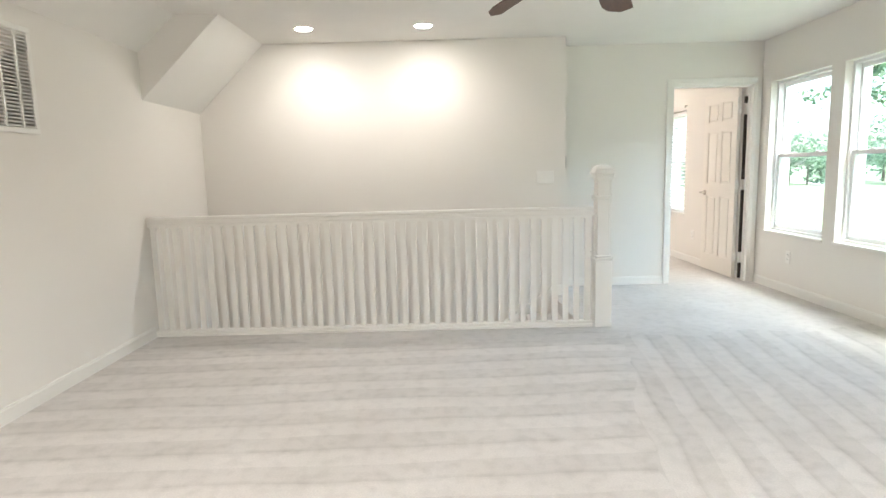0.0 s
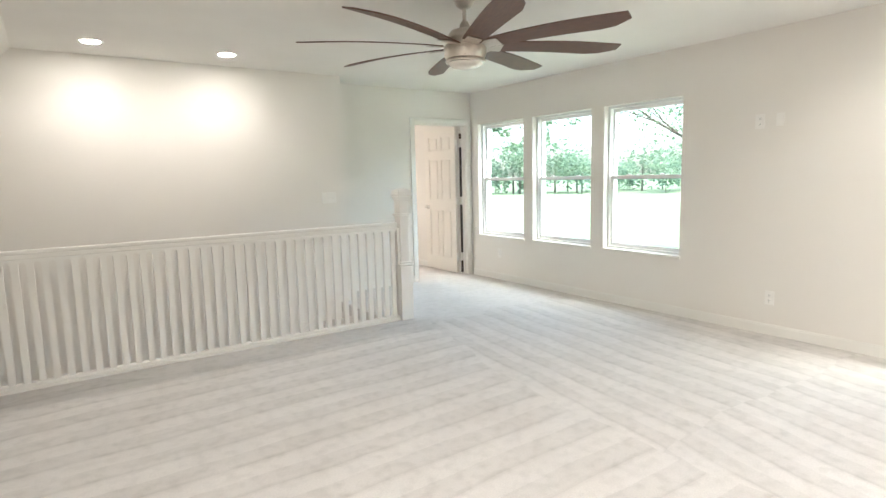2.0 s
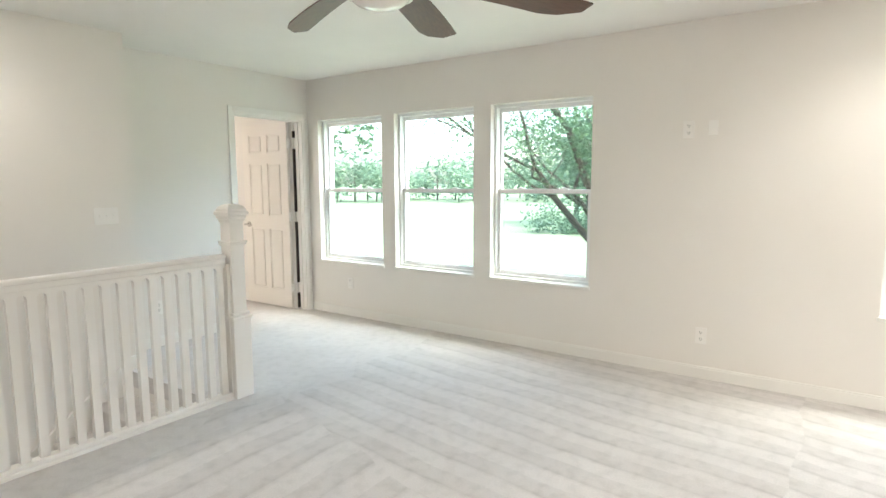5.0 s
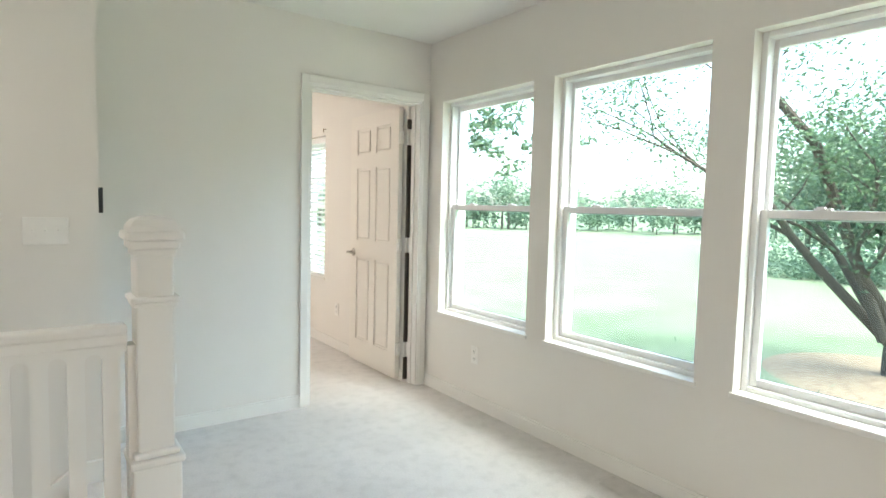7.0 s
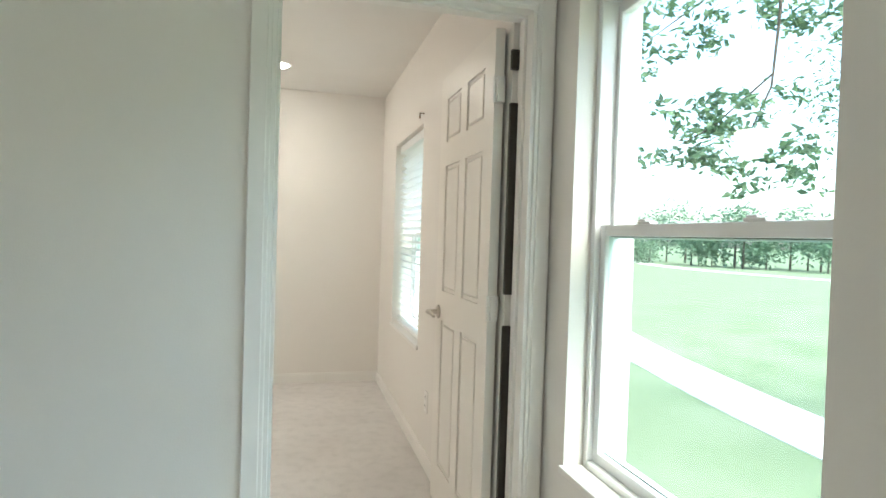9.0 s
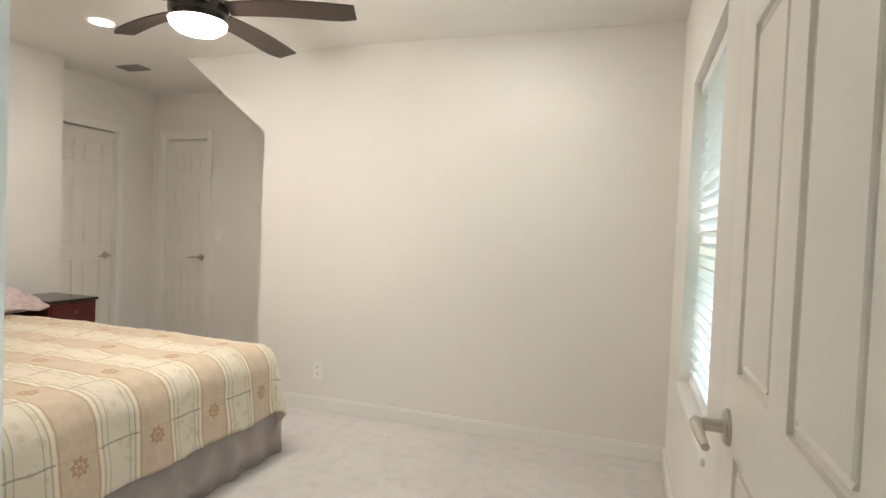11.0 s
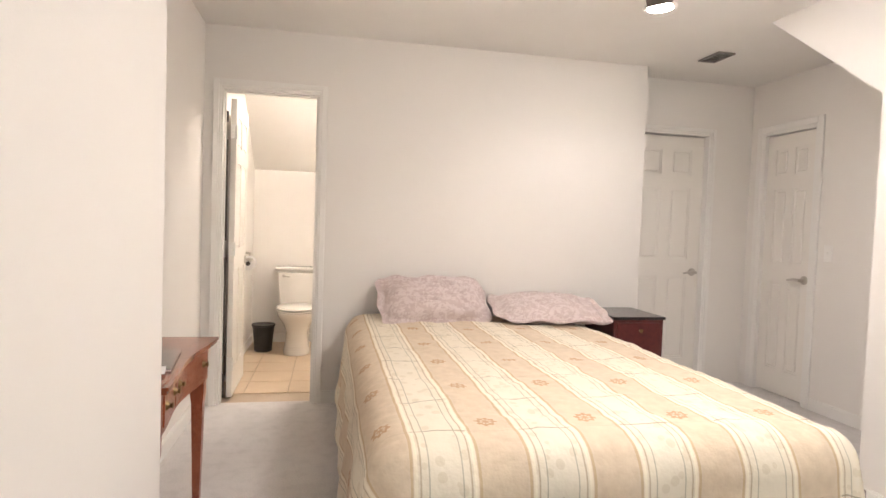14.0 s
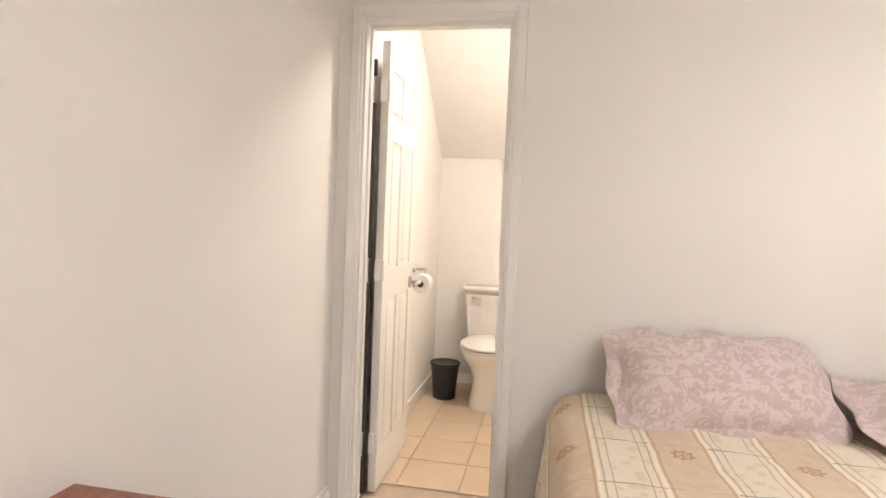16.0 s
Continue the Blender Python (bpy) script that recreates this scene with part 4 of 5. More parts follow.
plate("light_switch", "white three-gang toggle switch plate by the stairs", "switch", facing(1.253, YS, 1.157, 'y', -1), 0.165, 0.118, (-0.046, 0.0, 0.046))
plate("wall_outlet", "white duplex outlet on the wall by the doorway", "outlet", facing(1.81, YD, 0.335, 'y', -1))
plate("wall_outlet", "white duplex outlet below the loft windows", "outlet", facing(XE, 6.68, 0.345, 'x', -1))
plate("wall_outlet", "white duplex outlet on the plain loft wall", "outlet", facing(XE, 3.30, 0.305, 'x', -1))
plate("wall_outlet", "white outlet mounted high on the loft wall", "outlet", facing(XE, 3.44, 1.735, 'x', -1))
plate("cable_plate", "blank white cable plate high on the loft wall", "wall plate", facing(XE, 3.285, 1.74, 'x', -1), 0.06, 0.10, ())
plate("wall_outlet", "white duplex outlet by the foot of the bed", "outlet", facing(1.20, YN, 0.265, 'y', -1))
plate("wall_outlet", "white duplex outlet below the bedroom window", "outlet", facing(XEB, 8.53, 0.36, 'x', -1))
plate("light_switch", "white single switch in the closet alcove", "switch", facing(-0.45, YA, 1.125, 'y', -1), 0.07, 0.115, (0.0,))
bm = bmesh.new()
bm_box(bm, XC, YS + 0.11, 1.235, XC + 0.028, YS + 0.14, 1.355, 0.004, 2)
tagged(part("door_stop_bar", bm, DARK), "thin black plastic strip fixed to the wall corner", "wall bracket")

# ---- bed ----
BX0, BX1, BY0, BY1, BZ = -0.93, 1.43, 8.06, 9.68, 0.60
bed = thing("bed", "made double bed with striped tan and cream cover", "bed")
bm = bmesh.new()
bm_box(bm, BX0, BY0 + 0.08, 0.14, BX1 - 0.09, BY1 - 0.08, 0.33, 0.03, 2)
part("box_spring", bm, SHEET, bed)
bm = bmesh.new()
bm_box(bm, BX0, BY0 + 0.07, 0.332, BX1 - 0.07, BY1 - 0.07, BZ - 0.03, 0.11, 5)
part("mattress", bm, SHEET, bed, "", True)
for x in (BX0 + 0.12, BX1 - 0.15):
    for y in (BY0 + 0.12, BY1 - 0.12):
        bm = bmesh.new()
        bm_tube(bm, [(x, y, 0), (x, y, 0.15)], [0.022, 0.026], 12)
        part("leg", bm, BLACKW, bed)
# gathered skirt round foot and sides
bm = bmesh.new()
path = []
for k in range(70):
    path.append((BX0 + (BX1 - 0.03 - BX0) * k / 69, BY0 + 0.02, 0, -1))
for k in range(1, 60):
    path.append((BX1 - 0.03, BY0 + 0.02 + (BY1 - BY0 - 0.04) * k / 59, 1, 0))
for k in range(1, 70):
    path.append((BX1 - 0.03 - (BX1 - 0.03 - BX0) * k / 69, BY1 - 0.02, 0, 1))
prev = None
for i, (x, y, nx, ny) in enumerate(path):
    w = 0.012 * math.sin(i * 0.9) + 0.014 * noise.noise(Vector((i * 0.25, 3, 0)))
    col = []
    for j in range(6):
        f = j / 5
        o = w * f + 0.02 * f
        col.append(bm.verts.new((x + nx * o, y + ny * o, 0.42 - 0.412 * f)))
    if prev:
        for j in range(5):
            bm.faces.new((prev[j], col[j], col[j + 1], prev[j + 1]))
    prev = col
sk = part("bed_skirt", bm, SKIRTC, bed, "taupe gathered bed skirt", True)
so = sk.modifiers.new("thick", 'SOLIDIFY')
so.thickness = 0.004

# cover: a flat cloth laid over rounded edges, hanging with folds
OVF, OVL, OVR = 0.30, 0.50, 0.40
NU, NV = 150, 130
u0, u1, v0, v1 = BX0 + 0.02, BX1 + OVF, BY0 - OVL, BY1 + OVR
RAD = 0.12


def drape(s, drop_soft):
    """Cloth run out by s past an edge: how far out and how far down it comes."""
    arc = RAD * math.pi / 2
    if s <= 0:
        return s, 0.0
    if s < arc:
        a = s / RAD
        return RAD * math.sin(a), RAD * (1 - math.cos(a))
    q = s - arc
    return RAD + 0.10 * q, RAD + q * 0.99


bm = bmesh.new()
uvl = bm.loops.layers.uv.new("cloth")
grid, flat = [], {}
inx, iny0, iny1 = BX1 - RAD, BY0 + RAD, BY1 - RAD
for i in range(NU + 1):
    row = []
    u = u0 + (u1 - u0) * i / NU
    for j in range(NV + 1):
        v = v0 + (v1 - v0) * j / NV
        su = u - inx
        sv = (v - iny1) if v > iny1 else (iny0 - v if v < iny0 else 0)
        sgn = 1 if v > iny1 else -1
        n1 = noise.noise(Vector((u * 2.2, v * 2.2, 0.3)))
        n2 = noise.noise(Vector((u * 7, v * 7, 5.3)))
        n3 = noise.noise(Vector((u * 19, v * 19, 9.1)))
        z = BZ + 0.008 * n1 + 0.010 * n2 + 0.006 * n3
        if su > 0 and sv > 0:
            s = math.hypot(su, sv)
            o, dn = drape(s, 1)
            a = math.atan2(sv, su)
            fold = 0.035 * math.sin(a * 6.0) * min(1, max(0, (s - 0.12) / 0.25))
            o = o + fold
            x, y = inx + o * math.cos(a), (iny1 if sgn > 0 else iny0) + sgn * o * math.sin(a)
            z -= dn
        else:
            o, dn = drape(su, 1)
            p, dm = drape(sv, 1)
            dd = dn + dm
            wob = min(1, max(0, (dd - 0.05) / 0.2))
            fo = 0.011 * math.sin((v if su > 0 else u) * 13 + 3 * n1) * wob + 0.012 * n2 * wob
            x = inx + o + (fo if su > 0 else 0)
            y = (v if sv == 0 else (iny1 if sgn > 0 else iny0) + sgn * (p + fo))
            z -= dd
        z = max(z, 0.012 + 0.01 * (n2 + 1))
        # soft bulge in the middle of the bed
        if su <= 0 and sv == 0:
            z += 0.012
        elif z > BZ - 0.08:
            z += 0.012 * max(0, 1 - (BZ + 0.02 - z) / 0.08)
        w = bm.verts.new((x, y, z))
        flat[w] = (u - u0, v - BY0)
        row.append(w)
    grid.append(row)
for a, b in zip(grid, grid[1:]):
    for j in range(NV):
        f = bm.faces.new((a[j], b[j], b[j + 1], a[j + 1]))
        for lp in f.loops:
            lp[uvl].uv = flat[lp.vert]
cover = part("bedcover", bm, COVER, bed, "quilted striped tan and cream bedcover with medallions", True)
so = cover.modifiers.new("thick", 'SOLIDIFY')
so.thickness, so.offset = 0.008, -1


def pillow(name, at, w, d, h, m, seed, label):
    """A stuffed cushion with a flat flange all round."""
    bm = bmesh.new()
    n = 34
    lay = []
    for side in (1, -1):
        g = []
        for i in range(n + 1):
            r = []
            for j in range(n + 1):
                a, b = i / n * 2 - 1, j / n * 2 - 1
                ca, cb = min(1, abs(a) / 0.84), min(1, abs(b) / 0.80)
                puff = (max(0, 1 - ca ** 2.6) * max(0, 1 - cb ** 2.6)) ** 0.5
                q = noise.noise(Vector((a * 2 + seed, b * 2, side)))
                q2 = noise.noise(Vector((a * 6 + seed, b * 5, side)))
                q3 = noise.noise(Vector((a * 3 + seed, b * 13 + 4 * q, side)))
                rnd = 1 - 0.07 * (a * a * b * b) ** 2 + 0.02 * math.sin(a * 11 + b * 7 + seed) * (1 - puff)
                wav = 0.012 * math.sin(a * 9 + seed) * (1 - min(1, puff * 3))
                z = side * (h / 2 * puff * (1 + 0.22 * q) + 0.003) + (0.014 * q2 + 0.016 * q3) * puff + wav
                r.append(bm.verts.new((a * w / 2 * rnd * (1 + 0.02 * q), b * d / 2 * rnd * (1 + 0.03 * q), z)))
            g.append(r)
        for p, q in zip(g, g[1:]):
            for j in range(n):
                bm.faces.new((p[j], q[j], q[j + 1], p[j + 1]) if side > 0 else (p[j], p[j + 1], q[j + 1], q[j]))
        lay.append(g)
    bmesh.ops.remove_doubles(bm, verts=bm.verts, dist=0.0005)
    ob = part(name, bm, DAMASK, None, "", True)
    ob.matrix_world = m
    tagged(ob, label, "pillow", "pillows on the bed")
    return ob


pillow("pillow", None, 0.74, 0.44, 0.20, pose(-0.78, 8.63, 0.735, 0, 38, 4) @ pose(0, 0, 0, 0, 0, 90), 1.0, "plump taupe damask pillow leaning on the wall")
pillow("pillow", None, 0.78, 0.48, 0.16, pose(-0.71, 9.40, 0.69, 0, 13, -5) @ pose(0, 0, 0, 0, 0, 90), 4.0, "flat taupe damask pillow lying on the bed")

# ---- nightstand ----
ns = thing("nightstand", "dark mahogany nightstand with a black top", "nightstand", "", "", pose(0, 0, 0))
NX0, NX1, NY0, NY1, NZ = -0.965, -0.52, 9.79, 10.17, 0.665
bm = bmesh.new()
bm_box(bm, NX0, NY0 + 0.01, 0.06, NX1 - 0.015, NY1 - 0.01, NZ - 0.02, 0.004)
part("body", bm, MAHOG, ns)
bm = bmesh.new()
bm_box(bm, NX0 - 0.005, NY0, NZ - 0.02, NX1, NY1, NZ, 0.005)
part("top", bm, BLACKW, ns, "black lacquered top")
for a, b in ((0.40, 0.625), (0.10, 0.385)):
    bm = bmesh.new()
    bm_box(bm, NX1 - 0.014, NY0 + 0.03, a, NX1 - 0.002, NY1 - 0.03, b, 0.004)
    dr = part("drawer", bm, MAHOG, ns)
    bm = bmesh.new()
    bm_tube(bm, [(NX1 - 0.003, (NY0 + NY1) / 2, b - 0.05), (NX1 + 0.012, (NY0 + NY1) / 2, b - 0.05), (NX1 + 0.02, (NY0 + NY1) / 2, b - 0.05)], [0.006, 0.008, 0.013], 14)
    part("knob", bm, BRASS, dr, "small brass knob", True)
for x in (NX0 + 0.03, NX1 - 0.05):
    for y in (NY0 + 0.04, NY1 - 0.04):
        bm = bmesh.new()
        bm_box(bm, x - 0.02, y - 0.02, 0, x + 0.02, y + 0.02, 0.062, 0.003)
        part("foot", bm, BLACKW, ns)

# ---- writing desk in the recess ----
desk = thing("desk", "small reddish cherry wood desk with two drawers", "desk")
KX0, KX1, KY0, KY1, KZ = 0.37, 1.12, YRC + 0.016, 7.492, 0.720


def front(x, inset=0.0):
    """A gently bowed front edge."""
    f = (x - KX0) / (KX1 - KX0)
    return KY1 - 0.03 + 0.028 * math.cos((f - 0.5) * 2 * math.pi * 1.0) * -0.5 - inset + 0.016


bm = bmesh.new()
N = 28
for z0, z1, grow in ((KZ - 0.022, KZ - 0.010, 0.0), (KZ - 0.010, KZ, 0.006)):
    pts = [(KX0 - grow, KY0), *[(KX0 - grow + (KX1 - KX0 + 2 * grow) * k / N, front(KX0 + (KX1 - KX0) * k / N) + grow) for k in range(N + 1)], (KX1 + grow, KY0)]
    bm_prism(bm, pts, 'z', z0, z1)
part("desktop", bm, CHERRYTOP, desk, "polished reddish brown top")
bm = bmesh.new()
pts = [(KX0 + 0.035, KY0 + 0.01), *[(KX0 + 0.035 + (KX1 - KX0 - 0.07) * k / N, front(KX0 + (KX1 - KX0) * k / N, 0.028)) for k in range(N + 1)], (KX1 - 0.035, KY0 + 0.01)]
bm_prism(bm, pts, 'z', 0.555, KZ - 0.022)
part("apron", bm, CHERRY, desk)
for a, b in ((0.075, 0.455), (0.465, 0.675)):
    bm = bmesh.new()
    aa, bb = KX0 + a, min(KX0 + b, KX1 - 0.07)
    pts = [(aa + (bb - aa) * k / 10, front(aa + (bb - aa) * k / 10, 0.028) + 0.006) for k in range(11)]
    bm_prism(bm, [(aa, pts[0][1] - 0.015)] + pts + [(bb, pts[-1][1] - 0.015)], 'z', 0.575, KZ - 0.04)
    dr = part("drawer_front", bm, CHERRY, desk)
    for q in (0.13, 0.87):
        x = aa + (bb - aa) * q
        y = front(x, 0.028) + 0.006
        bm = bmesh.new()
        bm_tube(bm, [(x, y, 0.635), (x, y + 0.004, 0.635), (x, y + 0.012, 0.635), (x, y + 0.02, 0.635)], [0.016, 0.014, 0.006, 0.011], 14)
        part("drawer_pull", bm, BRASS, dr, "small aged brass pull", True)
for x, y in ((KX0 + 0.055, KY0 + 0.04), (KX1 - 0.055, KY0 + 0.04), (KX0 + 0.055, KY1 - 0.06), (KX1 - 0.055, KY1 - 0.06)):
    bm = bmesh.new()
    rr = ((0.026, 0.56), (0.026, 0.50), (0.022, 0.46), (0.013, 0.02), (0.014, 0.0))
    loops = [[bm.verts.new((x + sx * r, y + sy * r, z)) for sx, sy in ((-1, -1), (1, -1), (1, 1), (-1, 1))] for r, z in rr]
    for p, q in zip(loops, loops[1:]):
        for k in range(4):
            bm.faces.new((p[k], p[(k + 1) % 4], q[(k + 1) % 4], q[k]))
    bm.faces.new(loops[0])
    bm.faces.new(loops[-1])
    part("leg", bm, CHERRY, desk)
for sx, x in ((1, KX0 + 0.08), (-1, KX1 - 0.08)):
    bm = bmesh.new()
    pts = [(x, 0.558), (x + sx * 0.06, 0.558)] + [(x + sx * 0.06 * (1 - math.sin(a)), 0.558 - 0.06 * (1 - math.cos(a))) for a in (0.3, 0.6, 0.9, 1.2, 1.57)]
    bm_prism(bm, pts, 'y', KY1 - 0.08, KY1 - 0.06)
    part("corner_bracket", bm, CHERRY, desk)

mag = thing("magazine", "dark glossy photo magazine lying on the desk", "magazine", "", "", pose(0.80, 7.33, KZ, 0, 0, 8))
bm = bmesh.new()
bm_box(bm, -0.15, -0.105, 0.0, 0.15, 0.105, 0.006, 0.0015, 1)
part("pages", bm, PAPER, mag, "white page block")
bm = bmesh.new()
bm_box(bm, -0.152, -0.107, 0.006, 0.152, 0.107, 0.0072)
part("cover", bm, MAGAZ, mag, "dark photographic cover")
bm = bmesh.new()
for y in (-0.055, -0.03, -0.005):
    bm_box(bm, 0.02, y, 0.0072, 0.075, y + 0.014, 0.0078)
part("printed_bars", bm, YELLOW, mag, "yellow printed bars")
bm = bmesh.new()
bm_box(bm, -0.12, 0.02, 0.0072, -0.06, 0.045, 0.0078)
bm_box(bm, -0.09, -0.07, 0.0072, -0.02, -0.055, 0.0078)
part("printed_block", bm, PALEBLUE, mag, "pale blue printed block")
leaf = part("paper_sheet", (lambda q: (bm_box(q, -0.05, -0.10, 0, 0.05, 0.10, 0.0012), q)[1])(bmesh.new()), PAPER)
leaf.matrix_world = pose(0.97, 7.345, KZ + 0.0085, 0, 0, 12)
tagged(leaf, "blank white paper sheet lying on the magazine", "paper")

# ---- outdoors ----
ZG = -3.0
bm = bmesh.new()
bm_box(bm, -600, -600, ZG - 0.3, 900, 900, ZG)
structure("ground", bm, GRASS, "wide mown green lawn", "lawn")


def ribbon(name, pts, w, z, material, label, cat):
    bm = bmesh.new()
    pr = None
    for i, p in enumerate(pts):
        a, b = Vector(pts[max(i - 1, 0)]), Vector(pts[min(i + 1, len(pts) - 1)])
        d = (b - a).normalized()
        s = Vector((-d.y, d.x)) * w / 2
        q = [bm.verts.new((p[0] + k * s.x, p[1] + k * s.y, zz)) for k in (-1, 1) for zz in (z, z - 0.1)]
        if pr:
            bm.faces.new((pr[0], q[0], q[2], pr[2]))
            bm.faces.new((pr[0], q[0], q[1], pr[1]))
            bm.faces.new((pr[2], q[2], q[3], pr[3]))
        pr = q
    return structure(name, bm, material, label, cat)


def curve(pts, n=10):
    out = []
    for i in range(len(pts) - 1):
        p0, p1, p2, p3 = (Vector(pts[min(max(i + k, 0), len(pts) - 1)]) for k in (-1, 0, 1, 2))
        for k in range(n):
            t = k / n
            out.append(0.5 * ((2 * p1) + (p2 - p0) * t + (2 * p0 - 5 * p1 + 4 * p2 - p3) * t * t + (3 * p1 - p0 - 3 * p2 + p3) * t ** 3))
    return [tuple(p) for p in out] + [tuple(pts[-1])]


ribbon("pavement", curve([(11, -30), (12.6, -8), (13.6, 6), (14.4, 16), (15.4, 22), (16.8, 28), (20, 38), (27, 52), (40, 75)]), 2.3, ZG + 0.03, CONC, "pale concrete cart path curving across the lawn", "path")
ribbon("pavement_far", curve([(95, 20), (84, 48), (74, 66), (70, 92), (80, 130)]), 3.0, ZG + 0.03, CONC, "distant pale path across the lawn", "path")
bm = bmesh.new()
TX, TYY = 19.6, 8.72
bm_lathe(bm, [(3.1, 0.0), (2.8, 0.05), (1.0, 0.12), (0.2, 0.16)], 40, (TX, TYY, ZG - 0.01))
structure("mulch_ring", bm, DIRT, "brown mulch bed round the tree", "mulch")


def leaf_mesh(name, spots, size, material, per, spread, seed, flat_=0.8):
    """Many small folded leaves scattered in clumps round spots."""
    rg = np.random.default_rng(seed)
    c = np.repeat(np.array(spots, dtype=float), per, axis=0)
    n = len(c)
    c = c + rg.normal(0, 1, (n, 3)) * np.array(spread)
    a = rg.normal(0, 1, (n, 3))
    a[:, 2] *= 0.6
    a /= np.linalg.norm(a, axis=1)[:, None]
    b = rg.normal(0, 1, (n, 3))
    b -= a * (a * b).sum(1)[:, None]
    b /= np.linalg.norm(b, axis=1)[:, None]
    s = size * rg.uniform(0.6, 1.3, (n, 1))
    v = np.stack([c - a * s, c + b * s * 0.42, c + a * s, c - b * s * 0.42], axis=1).reshape(-1, 3)
    f = np.arange(4 * n).reshape(-1, 4)
    me = bpy.data.meshes.new(name)
    me.from_pydata(v.tolist(), [], f.tolist())
    me.materials.append(material)
    return me


def tree(name, x, y, h, limbs, seed, label, leaf_size, per, spread, trunk_r=0.26, depth=4, fork=1.3, group=""):
    rg = random.Random(seed)
    ob = thing(name, label, "tree", group, "", pose(x, y, ZG))
    bm = bmesh.new()
    tips = []

    def grow(p, d, length, r, lev):
        pts, rad = [p], [r]
        q, dd = p.copy(), d.copy()
        n = 4
        for k in range(n):
            dd = (dd + Vector((rg.uniform(-1, 1), rg.uniform(-1, 1), rg.uniform(-0.5, 0.7))) * 0.2).normalized()
            q = q + dd * length / n
            pts.append(q.copy())
            rad.append(r * (1 - 0.42 * (k + 1) / n))
            if lev >= 2:
                tips.append(tuple(q))
        bm_tube(bm, pts, rad, 10 if lev < 2 else 6)
        if lev >= depth:
            return
        for k in range(3 if lev < 3 else 2):
            a = rg.uniform(0, 2 * math.pi)
            nd = (dd * 0.75 + Vector((math.cos(a), math.sin(a), rg.uniform(-0.15, 0.55))) * 0.8).normalized()
            grow(pts[-1] if k else pts[-2], nd, length * rg.uniform(0.62, 0.82), rad[-1] * 0.72, lev + 1)

    bm_tube(bm, [(0, 0, -0.1), (0.01, 0, 0.15), (0.03, 0.02, fork * 0.6), (0.04, 0.05, fork)], [trunk_r * 1.5, trunk_r * 1.1, trunk_r, trunk_r * 0.7], 16)
    for az, el, ln in limbs:
        dvec = Vector((math.cos(radians(az)) * math.cos(radians(el)), math.sin(radians(az)) * math.cos(radians(el)), math.sin(radians(el))))
        grow(Vector((0.035, 0.04, fork - 0.4)), dvec, h * ln, trunk_r * 0.62, 1)
    part("trunk", bm, BARK, ob, "grey-brown forked trunk with spreading limbs", True)
    cr = new("crown", leaf_mesh("crown", tips, leaf_size, LEAF, per, spread, seed))
    cr.parent = ob
    tagged(cr, "dense small green leaves with gaps")
    return ob, tips


oak, _ = tree("oak_tree", TX, TYY, 9.0, [(92, 58, 0.42), (-78, 62, 0.36), (175, 64, 0.34), (20, 62, 0.34), (124, 50, 0.56)], 5, "spreading oak with forked trunk on a mulch bed", 0.08, 44, (0.46, 0.46, 0.34))
tree("oak_tree", 17.0, -4.6, 10.0, [(90, 50, 0.36), (150, 62, 0.34), (30, 60, 0.34), (-90, 55, 0.32)], 11, "tall oak beside the house, boughs over the lawn", 0.11, 34, (0.5, 0.5, 0.35), 0.3, 4, 1.9)


# a long high limb of the oak that droops towards the house
bm = bmesh.new()
O = Vector((TX, TYY, ZG))
bm_tube(bm, [Vector(p) - O for p in ((18.93, 8.8, -1.85), (17.6, 10.2, 3.2), (14.6, 12.0, 6.6), (11.6, 13.0, 7.2), (9.9, 12.8, 6.4), (9.7, 12.6, 4.8), (9.6, 12.6, 3.7), (9.2, 12.9, 2.4))], [0.16, 0.13, 0.10, 0.07, 0.04, 0.025, 0.018, 0.008], 8)
bm_tube(bm, [Vector(p) - O for p in ((10.4, 12.9, 6.8), (9.2, 13.3, 5.4), (8.2, 13.6, 4.6))], [0.04, 0.022, 0.008], 7)
bm_tube(bm, [Vector(p) - O for p in ((9.62, 12.6, 3.9), (8.9, 13.0, 3.1), (8.3, 13.3, 2.7))], [0.018, 0.012, 0.006], 6)
part("limb", bm, BARK, oak, "long thin drooping limb", True)
rl = random.Random(31)
spots = []
for cx, cy, cz, n, sp in ((8.4, 13.5, 4.7, 26, 0.5), (9.9, 12.5, 4.9, 14, 0.35), (8.7, 13.1, 2.9, 24, 0.5), (9.6, 12.6, 2.6, 20, 0.42), (9.3, 12.9, 3.5, 12, 0.4)):
    for k in range(n):
        spots.append((cx + rl.gauss(0, sp) - TX, cy + rl.gauss(0, sp) - TYY, cz + rl.gauss(0, sp * 0.55) - ZG))
cr = new("limb_leaves", leaf_mesh("limb_leaves", spots, 0.085, LEAF, 22, (0.11, 0.11, 0.07), 41))
cr.parent = oak


def woods(name, label, base, heights, per, size, seed, spread):
    """A far belt of trees: trunks and leaf clumps in one mesh each, too many to count."""
    rg = random.Random(seed)
    spots = []
    bm = bmesh.new()
    for (x, y), h in zip(base, heights):
        r = h * 0.30
        for k in range(16):
            a, e = rg.uniform(0, 6.28), rg.uniform(-0.9, 1)
            q = math.sqrt(rg.random())
            spots.append((x + r * q * math.cos(a), y + r * q * math.sin(a), ZG + h * 0.62 + e * h * 0.34 * math.sqrt(max(0.05, 1 - q * q))))
        bm_tube(bm, [(x, y, ZG - 0.05), (x + 0.1, y, ZG + h * 0.55)], [h * 0.022, h * 0.012], 6)
    ob = part(name, bm, BARK)
    tagged(ob, label, "trees", kind="stuff")
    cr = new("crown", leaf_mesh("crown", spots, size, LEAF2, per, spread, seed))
    cr.parent = ob
    return ob


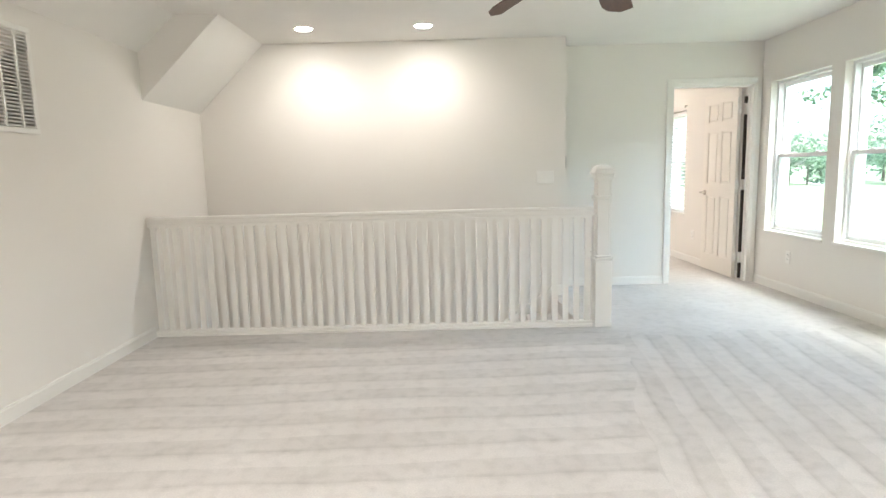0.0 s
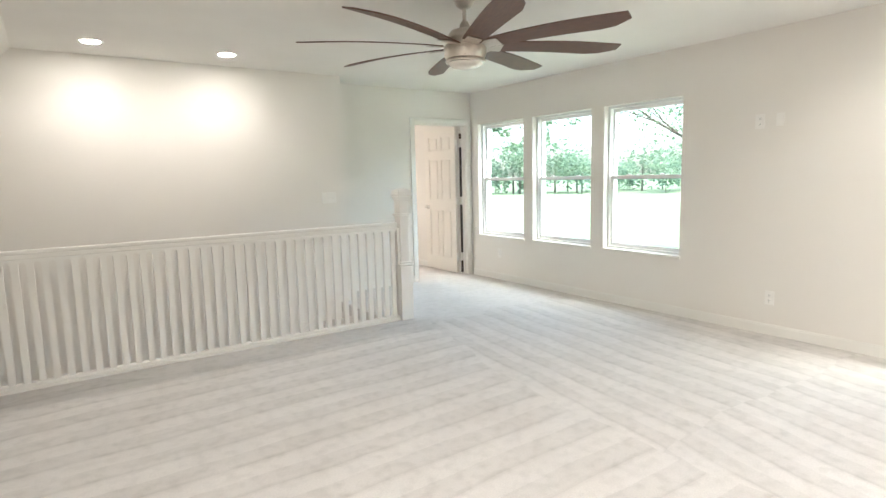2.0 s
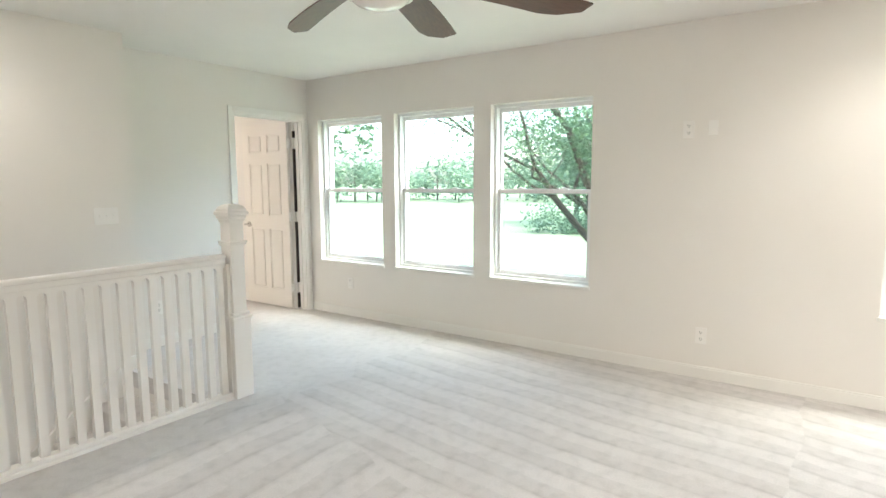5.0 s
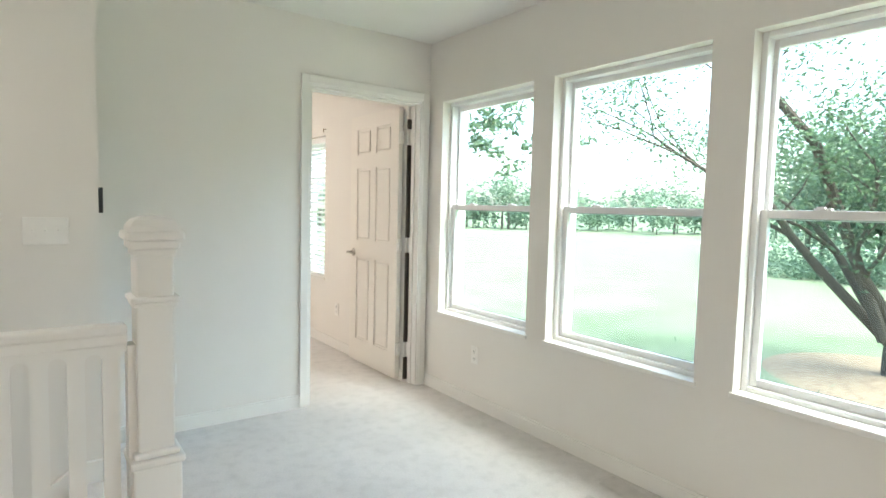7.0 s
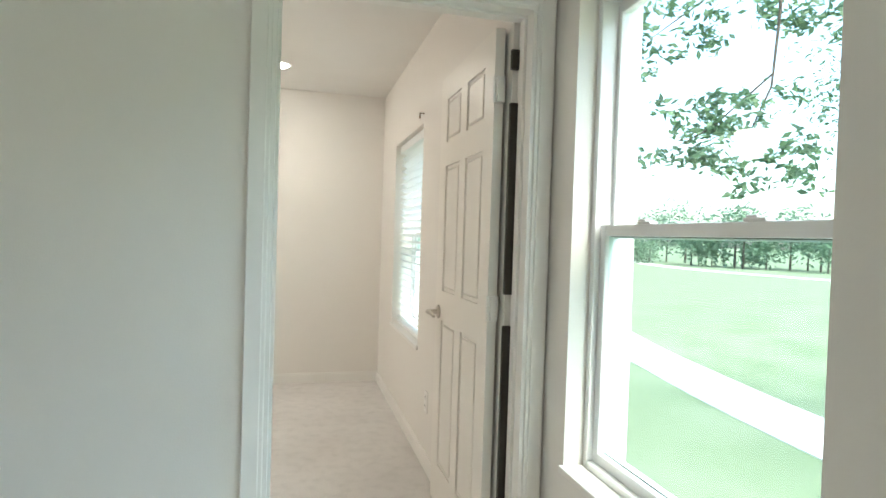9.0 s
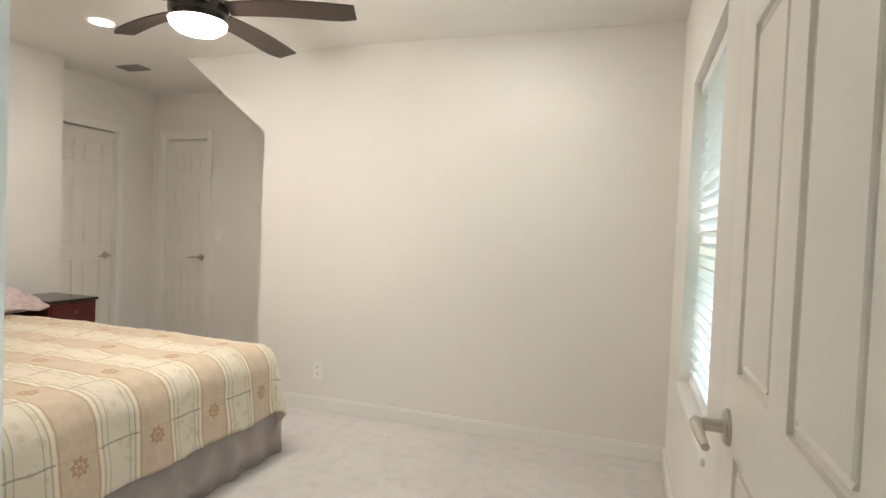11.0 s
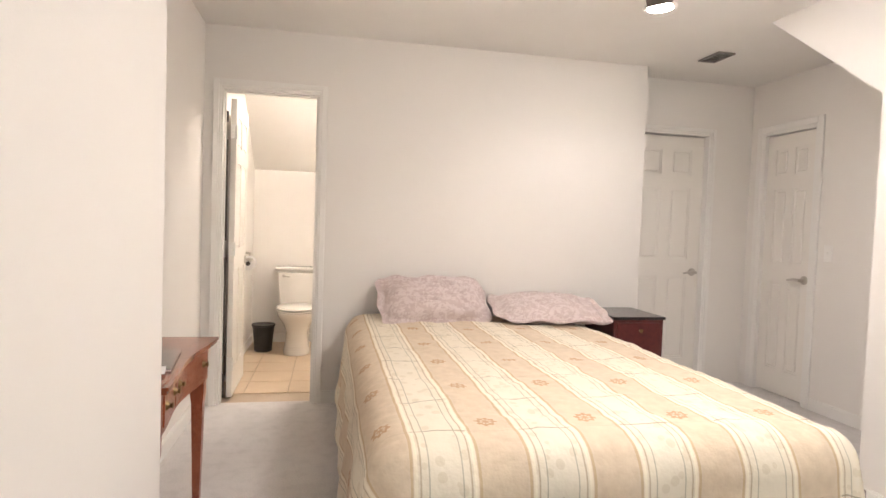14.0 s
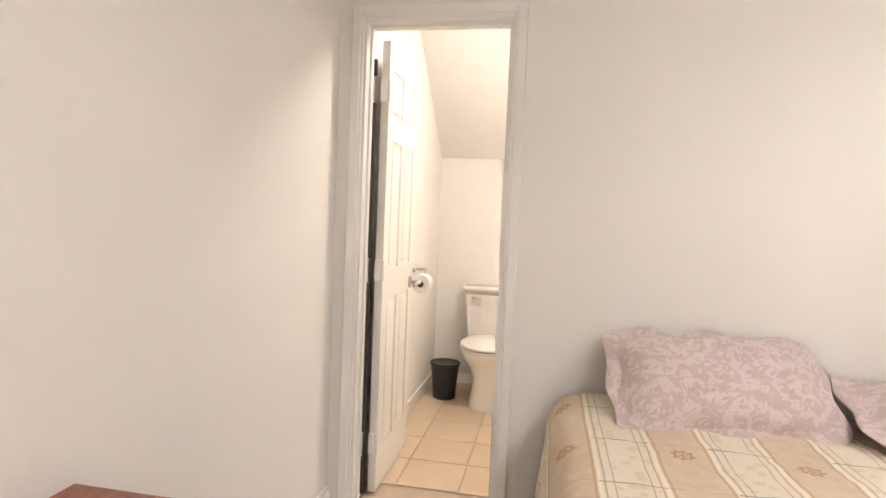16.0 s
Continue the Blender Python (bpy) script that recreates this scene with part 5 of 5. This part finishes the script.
rg = random.Random(3)
pts, hs = [], []
for k in range(80):
    a = radians(2 + 86 * k / 79 + rg.uniform(-0.6, 0.6))
    d_ = rg.uniform(120, 150)
    pts.append((d_ * math.cos(a), d_ * math.sin(a) + 5))
    hs.append(rg.uniform(4, 9) if rg.random() < 0.6 else rg.uniform(9, 15))
woods("far_woods", "far belt of green trees across the lawn", pts, hs, 26, 0.55, 4, (1.5, 1.5, 1.3))
pts, hs = [], []
for k in range(70):
    y = -70 + 95 * k / 69
    x = 50 + rg.uniform(0, 9) - 0.004 * (y - 20) ** 2 * 0.6
    pts.append((x, y))
    hs.append(rg.uniform(8, 14))
woods("near_woods", "dense green trees along the lawn's edge", pts, hs, 110, 0.3, 6, (1.0, 1.0, 1.2))


def bush_bank(name, label, cat, line, h, per, size, seed, n, kind="stuff"):
    rg = random.Random(seed)
    spots = []
    for k in range(n):
        f = rg.random()
        x = line[0][0] + (line[1][0] - line[0][0]) * f + rg.uniform(-1, 1) * line[2]
        y = line[0][1] + (line[1][1] - line[0][1]) * f + rg.uniform(-1, 1) * line[2]
        spots.append((x, y, ZG + rg.uniform(0.05, 1) * h * (0.75 + 0.25 * math.sin(f * 19))))
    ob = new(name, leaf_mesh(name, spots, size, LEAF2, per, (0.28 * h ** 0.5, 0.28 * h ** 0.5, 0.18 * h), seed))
    return tagged(ob, label, cat, kind=kind)


bush_bank("hedge", "dense dark green hedge at the lawn's edge", "hedge", ((46, -45), (45, 24), 1.6), 3.4, 48, 0.18, 8, 520)
bush_bank("shrub", "leafy green shrub below the loft windows", "shrub", ((10.2, 8.6), (9.4, 6.6), 0.5), 1.55, 40, 0.05, 9, 70, "")
bm = bmesh.new()
bm_tube(bm, [(46.0, 1.2, ZG), (46.0, 1.2, ZG + 4.2)], [0.13, 0.10], 10)
tagged(part("lamp_pole", bm, CONC), "tall pale pole standing before the hedge", "pole")

# ---- bathroom floor tiles ----
tl = None
for i in range(7):
    for j in range(6):
        if tl is None:
            bm = bmesh.new()
            bm_box(bm, 0.003, 0.003, -0.006, 0.297, 0.297, 0.0, 0.002, 1)
            tl = mesh_of("tile", bm, TILE)
        x, y = XBB + 0.30 * i - 0.04, YBS + 0.30 * j - 0.12
        if x < XBB - 0.06 or x + 0.3 > XH - 0.03:
            continue
        o = new("tile", tl)
        o.parent = bathfloor
        o.location = (x, y, 0.0)
